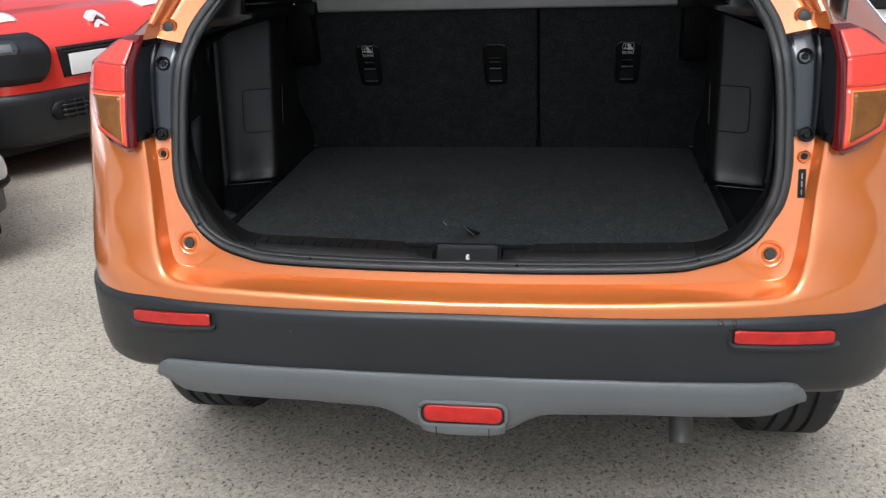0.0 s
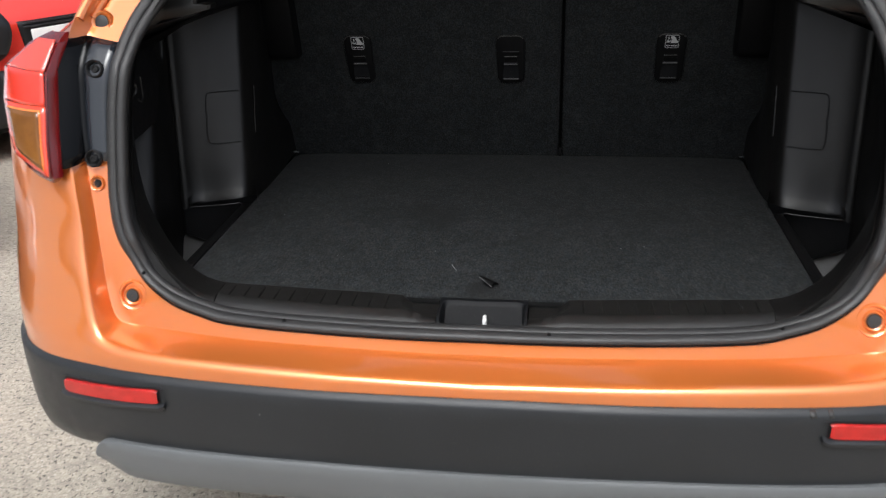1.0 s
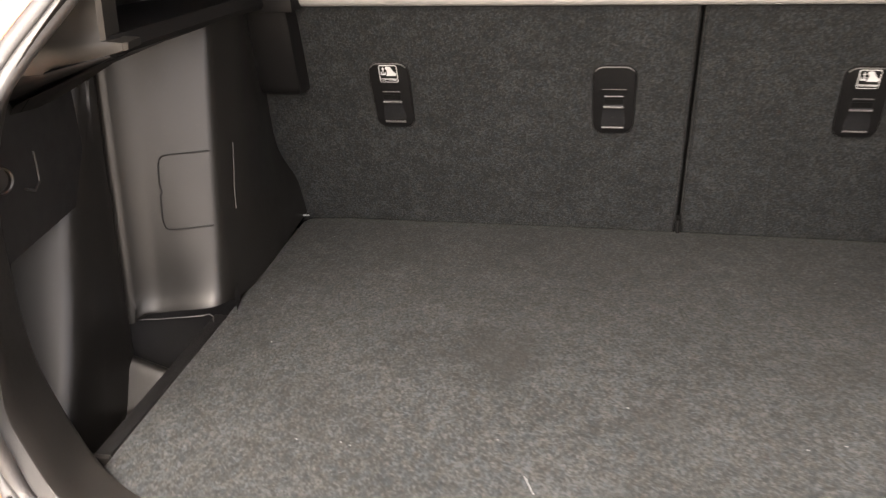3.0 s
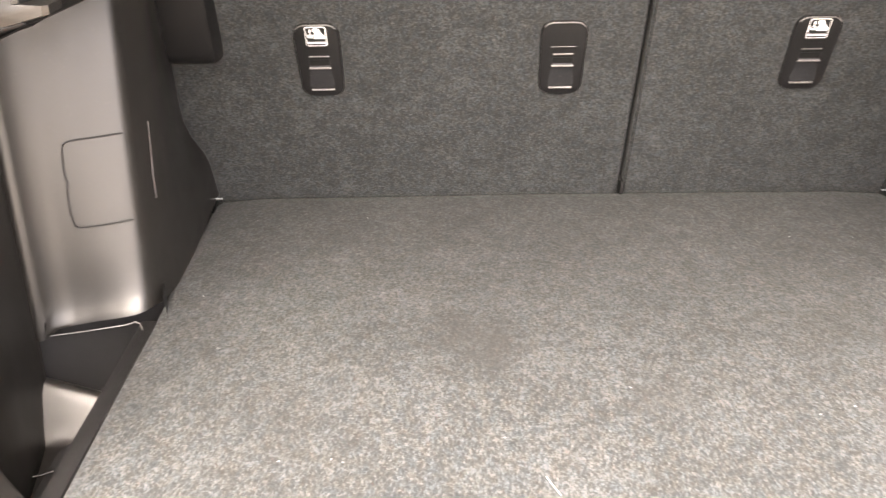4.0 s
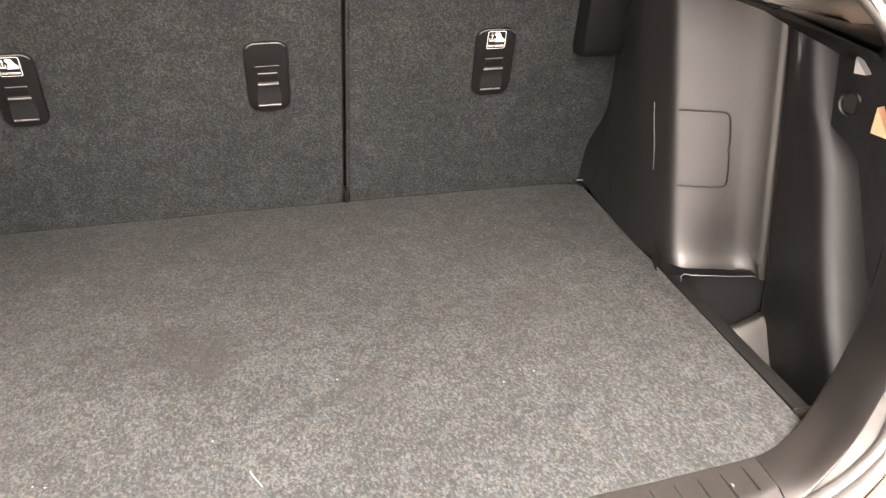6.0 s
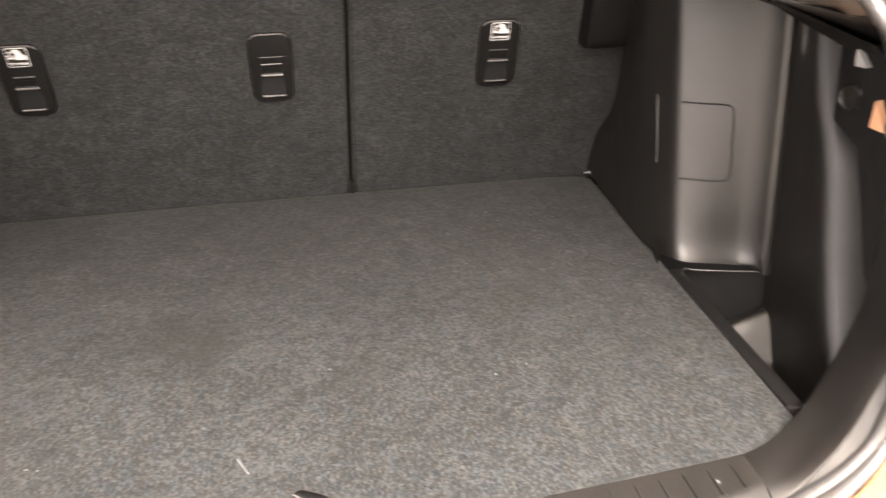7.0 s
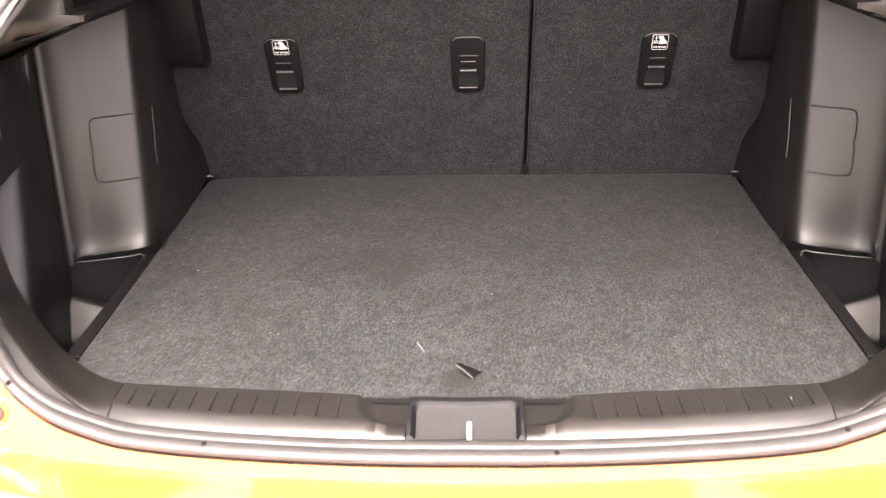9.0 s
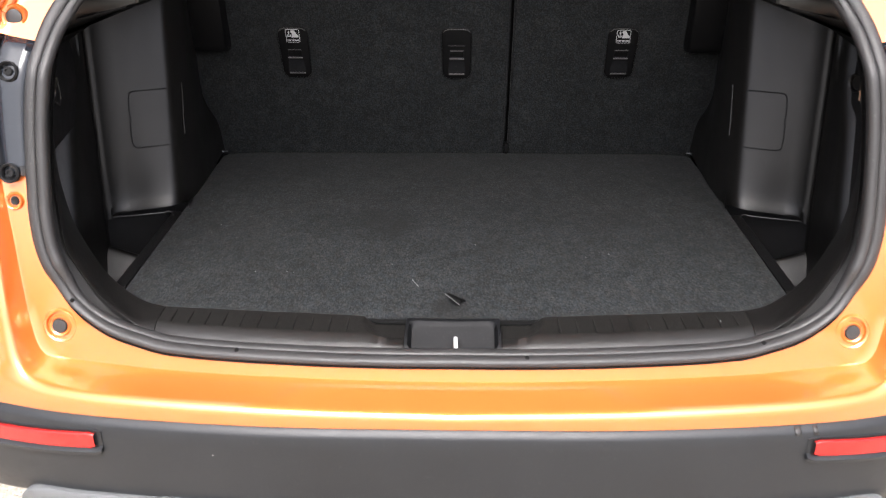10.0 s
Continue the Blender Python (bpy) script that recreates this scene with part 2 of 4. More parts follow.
# pale grey for edges, with the light they catch put into the colour
EDGE_GREY = material("pale_lit_edge", (0.046, 0.0445, 0.043), 0.4, vary=0.15, scale=60)
RED_LENS = material("red_lens", (0.70, 0.034, 0.012), 0.12, vary=0.22, scale=40, coat=1.0, rough_vary=0.05)
# paler than the red lens: the sky's reflection on the top facet as colour
SKY_PINK_LENS = material("red_lens_with_sky_sheen", (0.66, 0.070, 0.045), 0.10, vary=0.12, scale=25, coat=1.0, rough_vary=0.05)
DEEP_RED = material("dark_red_lens", (0.13, 0.006, 0.007), 0.12, vary=0.12, scale=30, coat=1.0, rough_vary=0.04)
BRIGHT_RED = material("light_guide_red", (0.85, 0.050, 0.016), 0.15, vary=0.08, scale=50, coat=1.0, rough_vary=0.05)
AMBER = material("amber_smoked_lens", (0.115, 0.040, 0.006), 0.16, vary=0.40, scale=28, tint=(0.18, 0.070, 0.012), coat=0.15, rough_vary=0.05, specular=0.35)
ORANGE_RIM = material("orange_lens_edge", (0.80, 0.20, 0.03), 0.2, vary=0.1, scale=40, coat=0.4)
LATCH = material("latch_pocket_plastic", (0.0065, 0.0068, 0.0076), 0.5, vary=0.3, scale=40, grain=0.3, grain_scale=900, dust=0.06, specular=0.14)
REFLECTOR = material("red_reflector", (0.40, 0.010, 0.008), 0.18, vary=0.45, scale=46, grain=0.3, grain_scale=1400, coat=0.2, rough_vary=0.05)
PEACH_MARK = material("peach_plastic", (0.75, 0.42, 0.25), 0.4, vary=0.1)
PRINT = material("white_print", (0.44, 0.44, 0.437), 0.5, vary=0.05)
WHITE_PLATE = material("plate_white", (0.78, 0.78, 0.76), 0.35, vary=0.05)
GLASS = material("dark_glass", (0.012, 0.014, 0.016), 0.05, vary=0.1, coat=1.0, rough_vary=0.02)
CARPET = carpet_material("boot_carpet", [(-0.125, 0.60, 0.70, 0.075, 0.55), (-0.10, 0.57, 0.70, 0.045, 0.35), (0.067, 0.495, 0.70, 0.05, 0.42), (-0.012, 0.287, 0.70, 0.032, 0.75), (0.3, 0.62, 0.70, 0.10, 0.25), (-0.33, 0.45, 0.70, 0.09, 0.22)])
SEAT_CARPET = carpet_material("seat_back_carpet", [], 0.86)
ASPHALT = asphalt_material()
# dimmer grey for scuffs, plain edges and the weaker painted highlights
DULL_EDGE = material("dull_plastic_edge", (0.022, 0.0215, 0.021), 0.45, vary=0.15, scale=60)
SHELF = material("shelf_plastic", (0.19, 0.186, 0.180), 0.5, vary=0.2, scale=18, grain=0.3, grain_scale=700, dust=0.1)


# ---- mesh helpers ----
def catmull(points, count):
    """Smooth curve through points, evenly spaced in the index of the points."""
    p = np.array(points, float)
    q = np.vstack([2 * p[0] - p[1], p, 2 * p[-1] - p[-2]])
    out = []
    for u in np.linspace(0, len(p) - 1, count):
        i = min(int(u), len(p) - 2)
        t = u - i
        a, b, c, d = q[i], q[i + 1], q[i + 2], q[i + 3]
        out.append(0.5 * (2 * b + (c - a) * t + (2 * a - 5 * b + 4 * c - d) * t * t + (3 * b - a - 3 * c + d) * t ** 3))
    return np.array(out)


def loft(rings, closed=False, across=False, into=None):
    """Quads between rings of equal length; closed: last ring joins the first; across: each ring is a closed loop."""
    bm = into or bmesh.new()
    vs = [[bm.verts.new(p) for p in ring] for ring in rings]
    n, k = len(vs), len(vs[0])
    for i in range(n if closed else n - 1):
        for j in range(k if across else k - 1):
            quad = [vs[i][j], vs[i][(j + 1) % k], vs[(i + 1) % n][(j + 1) % k], vs[(i + 1) % n][j]]
            try:
                bm.faces.new(quad)
            except ValueError:
                pass
    return bm


def cap(bm, ring_start, count):
    bm.verts.ensure_lookup_table()
    bm.faces.new([bm.verts[ring_start + i] for i in range(count)])


def box(x0, x1, y0, y1, z0, z1, bevel=0.0, segments=2, into=None):
    bm = bmesh.new()
    bmesh.ops.create_cube(bm, size=1)
    for v in bm.verts:
        v.co = Vector(((x0, x1)[v.co.x > 0], (y0, y1)[v.co.y > 0], (z0, z1)[v.co.z > 0]))
    if bevel:
        bmesh.ops.bevel(bm, geom=bm.edges[:], offset=bevel, segments=segments, affect="EDGES", profile=0.6)
    if into:
        me = bpy.data.meshes.new("tmp")
        bm.to_mesh(me)
        into.from_mesh(me)
        bpy.data.meshes.remove(me)
        bm.free()
        return into
    return bm


def rounded_outline(w, h, r, n=6):
    pts = []
    for cx, cy, a0 in ((w / 2 - r, h / 2 - r, 0), (-w / 2 + r, h / 2 - r, 90), (-w / 2 + r, -h / 2 + r, 180), (w / 2 - r, -h / 2 + r, 270)):
        for i in range(n + 1):
            a = radians(a0 + 90 * i / n)
            pts.append((cx + r * math.cos(a), cy + r * math.sin(a)))
    return pts


def plate(outline, profile, m, into=None):
    """Stacks scaled outlines: profile rows (inset, height); capped both ends. Local z is outwards, m places it."""
    rings = []
    for inset, h in profile:
        ring = []
        for x, y in outline:
            l = math.hypot(x, y) or 1
            ring.append(m @ Vector((x - inset * x / l, y - inset * y / l, h)))
        rings.append(ring)
    bm = into or bmesh.new()
    start = len(bm.verts)
    loft(rings, across=True, into=bm)
    cap(bm, start, len(outline))
    cap(bm, start + len(outline) * (len(rings) - 1), len(outline))
    return bm


def lathe(profile, m, n=40, into=None):
    """Turns rows (radius, height) about local z."""
    rings = [[m @ Vector((r * math.cos(2 * math.pi * i / n), r * math.sin(2 * math.pi * i / n), h)) for i in range(n)] for r, h in profile]
    return loft(rings, across=True, into=into)


def tube(points, radius, n=10, into=None):
    bm = into or bmesh.new()
    pts = [Vector(p) for p in points]
    rings = []
    for i, p in enumerate(pts):
        d = (pts[min(i + 1, len(pts) - 1)] - pts[max(i - 1, 0)]).normalized()
        s = d.orthogonal().normalized() if abs(d.z) > 0.9 else d.cross(Vector((0, 0, 1))).normalized()
        t = d.cross(s)
        rings.append([p + radius * (math.cos(a) * s + math.sin(a) * t) for a in (2 * math.pi * k / n for k in range(n))])
    start = len(bm.verts)
    loft(rings, across=True, into=bm)
    cap(bm, start, n)
    cap(bm, start + n * (len(rings) - 1), n)
    return bm


def part(name, bm, mat, parent, label="", sharp=35, thick=0.0):
    """Links a bmesh as one mesh object under a thing or a part."""
    bm.normal_update()
    bmesh.ops.recalc_face_normals(bm, faces=bm.faces[:])
    for f in bm.faces:
        f.smooth = True
    for e in bm.edges:
        if len(e.link_faces) == 2 and e.calc_face_angle(0) > radians(sharp):
            e.smooth = False
    me = bpy.data.meshes.new(name)
    bm.to_mesh(me)
    bm.free()
    me.materials.append(mat)
    ob = new(name, me)
    if parent:
        ob.parent = parent
    if label is not None:
        ob["label"] = label
    if thick:
        s = ob.modifiers.new("thickness", "SOLIDIFY")
        s.thickness, s.offset = thick, 0
    return ob


def thing(name, label, category, group="", at=(0, 0, 0)):
    e = new(name)
    e.location = at
    e.empty_display_size = 0.1
    tagged(e, label, category, group)
    return e


def facing(p, n, up=(0, 0, 1)):
    """A pose at p whose local z points along n and local y towards up."""
    z = Vector(n).normalized()
    x = Vector(up).cross(z).normalized()
    y = z.cross(x)
    m = Matrix((x, y, z)).transposed().to_4x4()
    m.translation = p
    return m


# ---- ground ----
gb = bmesh.new()
ticks = [-400, -60, -12, -4, -2, 0, 2, 4, 12, 60, 400]
loft([[(x, y, 0) for x in ticks] for y in ticks], into=gb)
ground = part("ground", gb, ASPHALT, None)
tagged(ground, "pale worn grey asphalt of a car park", "asphalt", kind="structure")

# ---- the car with the open boot ----
car = thing("car", "orange metallic compact SUV with its boot open and empty", "car")

# plan of the tail, from the middle to the side
PLAN = catmull([(0, .085), (.25, .095), (.49, .122), (.63, .158), (.73, .205), (.80, .265), (.85, .345), (.88, .45), (.895, .62), (.90, .80)], 200)
PLAN_S = np.concatenate([[0], np.cumsum(np.hypot(*np.diff(PLAN, axis=0).T))])


def plan_s(x):
    return float(np.interp(abs(x), PLAN[:, 0], PLAN_S))


def plan_y(x):
    return float(np.interp(abs(x), PLAN[:, 0], PLAN[:, 1]))


def tail(s, z, out=0.0):
    """A point of the tail's outer skin at the distance s round the plan and the height z."""
    x, y = np.interp(s, PLAN_S, PLAN[:, 0]), np.interp(s, PLAN_S, PLAN[:, 1])
    x2, y2 = np.interp(s + .002, PLAN_S, PLAN[:, 0]), np.interp(s + .002, PLAN_S, PLAN[:, 1])
    l = math.hypot(x2 - x, y2 - y) or 1
    nx, ny = (y2 - y) / l, -(x2 - x) / l
    up = .27 * max(0, z - .645) + .6 * max(0, z - 1.05)
    nar = 1 - .10 * max(0, z - .95)
    return np.array([(x + nx * out) * nar, y + ny * out + up, z])


def landing_y(x, z):
    """Depth of the frame on which the tailgate lands."""
    return .22 + .27 * (z - .7) + .6 * max(0, z - 1.05) - .065 * max(0, 1 - (x / .56) ** 2) * max(0, min(1, (1.2 - z) / .4))


def seam_z(x):
    return float(np.interp(abs(x), [0, .35, .6, .75, .9], [.626, .619, .613, .597, .59]))


SEAL = [(0, .680), (.2, .678), (.38, .677), (.44, .684), (.49, .697), (.535, .725), (.565, .765), (.582, .80), (.5895, .845), (.590, .895),
        (.586, .99), (.572, 1.08), (.552, 1.13), (.505, 1.20), (.46, 1.30), (.40, 1.40), (.2, 1.48), (0, 1.49)]
CREASE = [(0, .661), (.2, .660), (.39, .656), (.50, .655), (.565, .655), (.592, .666), (.604, .703), (.612, .76), (.620, .83), (.628, .895),
          (.634, .99), (.630, 1.09), (.598, 1.16), (.55, 1.26), (.505, 1.37), (.44, 1.47), (.2, 1.54), (0, 1.55)]
EDGE = [(0, .085, .645), (.2, .092, .645), (.40, .110, .645), (.515, .128, .645), (.575, .147, .648), (.603, .165, .663), (.616, .18, .70),
        (.624, .197, .755), (.633, .22, .82), (.642, .24, .89), (.660, .275, .99), (.652, .315, 1.09), (.628, .37, 1.17), (.592, .44, 1.27),
        (.548, .53, 1.39), (.49, .62, 1.50), (.22, .68, 1.57), (0, .69, 1.58)]
ROWS = 17 * 6 + 1
seal_c = catmull(SEAL, ROWS)
crease_c = catmull(CREASE, ROWS)
edge_c = catmull(EDGE, ROWS)
seal_p = np.array([(x, landing_y(x, z), z) for x, z in seal_c])
crease_p = np.array([(x, landing_y(x, z), z) for x, z in crease_c])


def lerp(a, b, t):
    return a + (b - a) * t


SIDE_S = plan_s(.8999)
OUTER = [(plan_s(0), seam_z(0)), (plan_s(.2), seam_z(.2)), (plan_s(.40), seam_z(.4)), (plan_s(.53), seam_z(.53)), (plan_s(.63), seam_z(.63)),
         (plan_s(.73), seam_z(.73)), (plan_s(.81), seam_z(.81)), (plan_s(.87), .594), (SIDE_S, .60), (SIDE_S, .75), (SIDE_S, .95), (SIDE_S, 1.09),
         (SIDE_S, 1.16), (SIDE_S - .03, 1.26), (SIDE_S - .1, 1.37), (SIDE_S - .25, 1.47), (plan_s(.25), 1.55), (0, 1.60)]
outer_c = catmull(OUTER, ROWS)


def section(i):
    """Points from the boot opening outwards over landing, channel and outer skin at one station of the right half."""
    s, a, b = seal_p[i], crease_p[i], edge_c[i]
    pts = [s + (0, .020, 0), s + (0, .010, 0), s, lerp(s, a, .35), lerp(s, a, .7), lerp(s, a, .975), lerp(a, b, .02)]
    for t in (.2, .4, .6, .76):
        pts.append(lerp(a, b, t))
    o = outer_c[i]
    k = float(np.interp(i, [0, 18, 30, 102], [.42, .42, .07, .07]))
    if i <= 15 * 6:
        bs = plan_s(b[0])
        fix = b - tail(bs, b[2])

        def outer(t):
            p = tail(lerp(bs, o[0], t), lerp(b[2], o[1], t)) + fix * (1 - t) ** 2
            # above the lamps the shoulder falls away forwards
            p[1] += 3.0 * max(0, p[2] - 1.0) * min(1, max(0, (abs(p[0]) - .655) / .09))
            return p
    else:
        end = np.array([b[0] * 1.25, 1.0, 1.60])

        def outer(t):
            return lerp(b, end, t)
    p0, p2 = lerp(a, b, .80), outer(k)
    for t in (0, .17, .34, .5, .66, .83):
        pts.append(lerp(lerp(p0, b, t), lerp(b, p2, t), t))
    for t in (0, .1, .2, .32, .45, .58, .72, .86, 1.0):
        pts.append(outer(lerp(k, 1, t)))
    return pts


def both_halves(fn, lo, hi):
    """Stations lo..hi of the right half and their mirror, from the left's end round the bottom to the right's."""
    right = [[np.array(p) for p in fn(i)] for i in range(lo, hi)]
    left = [[p * (-1, 1, 1) for p in ring] for ring in right]
    return left[::-1] + (right[1:] if lo == 0 else right)


part("rear_body_panel", loft(both_halves(section, 0, ROWS)), ORANGE, car, "orange metallic paint", sharp=27)
part("inner_liner", loft([[p + (0, .014, 0) for p in r[2:19]] for r in both_halves(section, 0, 15 * 6)]), DARK, car)

for side in (1, -1):
    for f, r in ((.12, .006), (.60, .007)):
        pts = [(lerp(crease_p[i], edge_c[i], f) + (0, -.001, 0)) * (side, 1, 1) for i in range(11 * 6 + 2, 15 * 6, 3)]
        part("gutter_ridge", tube(pts, r, 8), ORANGE, car, "pressed ridge in the tailgate gutter")

# the rest of the shell, forward of the tail
shell = []
ring0 = [r[-1] for r in both_halves(section, 0, ROWS)]
ring0 = ring0[ROWS + 46:] + ring0[:ROWS - 47]  # sides and roof, open below
for y, capz, wid in ((None, 9, 1), (1.4, 9, 1), (2.5, 1.62, 1), (3.05, 1.15, 1), (3.9, .98, .96), (4.15, .85, .85), (4.18, .70, .7)):
    shell.append([np.array((p[0] * wid, p[1] if y is None else y, min(p[2], capz))) for p in ring0])
bs = loft(shell)
cap(bs, len(ring0) * (len(shell) - 1), len(ring0))
part("body_shell", bs, ORANGE, car, "orange metallic body", sharp=40)
part("underbody", box(-.58, .58, .43, 4.0, .205, .60, .03), DARK, car)
part("front_bumper", box(-.80, .80, 3.72, 4.20, .27, .70, .06, 3), BUMPER, car, "dark grey front bumper")


def side_x(z):
    return .9 * (1 - .10 * max(0, z - .95)) + .006


for side in (1, -1):
    part("side_sill", loft([[(side * x, y, z) for x, z in ((.60, .30), (.84, .27), (.885, .33), (.902, .44), (.904, .60), (.896, .625), (.87, .63))] for y in np.linspace(1.18, 2.92, 6)]), BUMPER, car, "dark grey sill cladding", thick=.01)
    for corners in (((1.22, 1.12), (1.86, 1.12), (1.86, 1.44), (1.34, 1.42)), ((1.93, 1.12), (2.66, 1.12), (2.44, 1.44), (1.93, 1.44))):
        (ya, za), (yb, zb), (yc, zc), (yd, zd) = corners
        win = [[(side * side_x(z), lerp(lerp(ya, yb, u), lerp(yd, yc, u), v), z) for u in np.linspace(0, 1, 5)] for v in np.linspace(0, 1, 5) for z in (lerp(za, zc, v),)]
        part("side_window", loft(win), GLASS, car, "dark side window", thick=.004)
part("windscreen", loft([[(w * x, y, z) for x in np.linspace(-1, 1, 7)] for y, z, w in ((2.54, 1.594, .64), (2.80, 1.372, .70), (3.02, 1.184, .75))]), GLASS, car, "dark windscreen", thick=.006)

# open tailgate above the boot
tg = []
for k, (y, z) in enumerate([(.66, 1.60), (.47, 1.76), (.22, 1.92), (-.03, 2.03), (-.21, 2.07)]):
    w = (.54, .64, .70, .71, .66)[k]
    tg.append([(w * math.sin(a), y, z + .05 * math.cos(a)) for a in np.linspace(-1.5, 1.5, 13)])
gate = part("tailgate", loft(tg), ORANGE, car, "raised orange tailgate", thick=.03)
part("tailgate_trim", loft([[(x * .9, y, z - .05) for x, y, z in r] for r in tg[1:]]), TRIM, gate, "black inner trim", thick=.01)

# gloss black panels between lamps and opening
LO, HI = 9 * 6, 11 * 6 + 1


def panel_section(i):
    s, a, b = seal_p[i], crease_p[i], edge_c[i]
    off = np.array((-.001, -.006, .001))
    # flat strip with a soft step, then a deep channel towards the lamp
    pts = [lerp(s, a, t) + off for t in (.03, .25, .5, .72)]
    pts += [lerp(s, a, .80) + off + (0, .002, 0), lerp(s, a, 1.0) + off + (0, .002, 0), lerp(a, b, .5) + off + (-.003, 0, 0), lerp(a, b, .97) + off, b + (.012, -.004, 0)]
    return pts


SCREWS = [(.604, 1.047), (.613, .914)]
for side in (1, -1):
    rows = [[np.array(p) * (side, 1, 1) for p in panel_section(i)] for i in range(LO + 1, HI)]
    pan = part("lamp_bracket", loft([r[:5] for r in rows]), GLOSS, car, "gloss black lamp bracket with two screws", thick=.003)
    part("channel", loft([r[4:] for r in rows]), SHADED_GLOSS, pan, "gloss black channel beside the lamp", thick=.003)
    for x, z in SCREWS:
        m = facing((side * x, landing_y(x, z) - .008, z), (0, -1, .27))
        cup = lathe([(.0135, -.004), (.0140, .003), (.0125, .0045), (.0108, .003), (.0098, -.003), (.0001, -.003)], m, 28)
        cp = part("screw_cup", cup, DARK, pan)
        part("screw", lathe([(.0062, -.005), (.0062, .001), (.0052, .0022), (.0034, .0022), (.0030, .0003), (.0001, .0003)], m, 20), DARK, cp)

# rubber stops and capped holes on the landing
for side in (1, -1):
    for x, z, r, nm in ((.560, .702, .0200, "stop"), (.613, .874, .0118, "plug"), (.610, 1.108, .0165, "plug")):
        y = landing_y(x, z)
        m = facing((side * x, y, z), (0, -1, .27))
        if nm == "stop":
            ring = lathe([(r * 1.34, -.002), (r * 1.26, .0040), (r * 1.14, .0065), (r * 1.02, .0050), (r * .94, .0010), (r * .84, .0010), (r * .78, .0060), (r * .66, .0085), (r * .54, .0070), (r * .50, .0020)], m, 40)
        else:
            ring = lathe([(r * 1.15, -.004), (r * 1.08, .002), (r * .95, .0045), (r * .80, .0035), (r * .66, .0005)], m, 36)
        seat = part("hole_rim", ring, ORANGE, car, "pressed orange ring")
        if nm == "stop":
            part("rubber_stop", lathe([(r * .53, .000), (r * .52, .0080), (r * .46, .0098), (r * .25, .0102), (.0001, .0100)], m, 32), RUBBER, seat, "grey rubber stop")
        elif z < 1:
            part("plug", lathe([(r * .68, .0006), (r * .60, -.001), (r * .42, .003), (r * .30, .003), (.0001, .002)], m, 24), DARK, seat, "dark plug in a pressed hole")
        else:
            part("plug", lathe([(r * .68, .0006), (r * .66, .003), (r * .40, .004), (.0001, .004)], m, 24), RUBBER, seat, "grey round plug")

# sticker with a column of small print on the landing
m = facing((.6105, landing_y(.6105, .827) - .0012, .827), (0, -1, .27))
st = part("sticker", plate(rounded_outline(.013, .052, .001, 2), [(0, 0), (0, .0006)], m), DARK, car, "black sticker with white print")
pr = bmesh.new()
for k in range(3):
    box(-.0006, .0006, -.020 + k * .014, -.010 + k * .014, .0007, .0009, into=pr)
bmesh.ops.transform(pr, matrix=m, verts=pr.verts[:])
part("print_bar", pr, PRINT, st)


# weather seal round the opening
def seal_section(i):
    p = seal_p[i]
    q = seal_p[min(i + 1, ROWS - 1)] - seal_p[max(i - 1, 0)]
    t = q / np.linalg.norm(q)
    n = np.cross(t, (0, 1, 0))
    n = n / np.linalg.norm(n)          # points away from the opening's middle
    if n @ (p - np.array((0, .3, 1.05))) < 0:
        n = -n
    low = float(np.interp(p[2], [.69, .78], [1, 0]))
    d = np.array((0, -1.0, 0))
    prof = [(.002, .000), (.003, .0055), (.0002, .0090), (-.006, .0104), (-.0112, .0100), (-.0128, .0088), (-.0137, .0072), (-.0146, .0086), (-.0165, .0098),
            (-.0215, .0104), (-.0262, .0088), (-.0285, .002), (-.027, -.006)]
    out = []
    for a, h in prof:
        # along the sill the seal lies flatter, running forwards
        flat = p + np.array((0, -a * 1.05 + .0, .0)) * 1.0 + np.array((0, 0, h * .9 + .004 - a * .12))
        up = p + n * a + d * h
        out.append(lerp(up, flat, low))
    return out


weather = part("weather_seal", loft(both_halves(seal_section, 0, ROWS), closed=False), RUBBER, car, "dusty black rubber door seal", sharp=60)
# black tube stands in for the shade between seal and landing
shade_line = [r[0] + (0, -.0010, -.0018) for r in both_halves(seal_section, 0, 36)]
part("seal_shade", tube([tuple(p) for p in shade_line], .0014, 6), VOID, weather, "black line drawn for the shade under the seal")
part("seal_joint", box(-.0006, .0006, .1485, .1750, .6865, .6915), DARK, weather)
for x, k in ((.113, 0), (-.298, 0), (.43, 0), (-.539, 0)):
    i = int(np.argmin(abs(seal_c[:60, 0] - abs(x))))
    q = np.array(seal_section(i)[3]) * (1 if x > 0 else -1, 1, 1)
    part("vent_hole", lathe([(.0032, .0002), (.0028, .0016), (.0001, .0016)], facing(Vector(q), (0, -.7, .7)), 12), VOID, weather)

# ---- sill, corner and pillar trims ----
TRIM_OUT = [(0, .182, .689), (.2, .188, .689), (.38, .206, .690), (.43, .218, .6905), (.468, .230, .706), (.508, .244, .735), (.538, .257, .773),
            (.554, .265, .805), (.560, .277, .845), (.5635, .291, .895), (.558, .317, .99), (.545, .350, 1.08), (.525, .382, 1.13), (.478, .43, 1.20),
            (.435, .49, 1.30), (.37, .55, 1.40), (.2, .60, 1.455), (0, .60, 1.46)]
TRIM_IN = [(0, .252, .701), (.2, .259, .701), (.38, .272, .6990), (.43, .281, .6995), (.475, .297, .7045), (.525, .322, .730), (.560, .340, .775),
           (.576, .347, .810), (.585, .354, .845), (.591, .362, .895), (.590, .374, .99), (.570, .402, 1.08), (.540, .44, 1.13), (.480, .50, 1.20),
           (.43, .56, 1.30), (.36, .62, 1.40), (.2, .66, 1.44), (0, .66, 1.445)]
to_c, ti_c = catmull(TRIM_OUT, ROWS), catmull(TRIM_IN, ROWS)


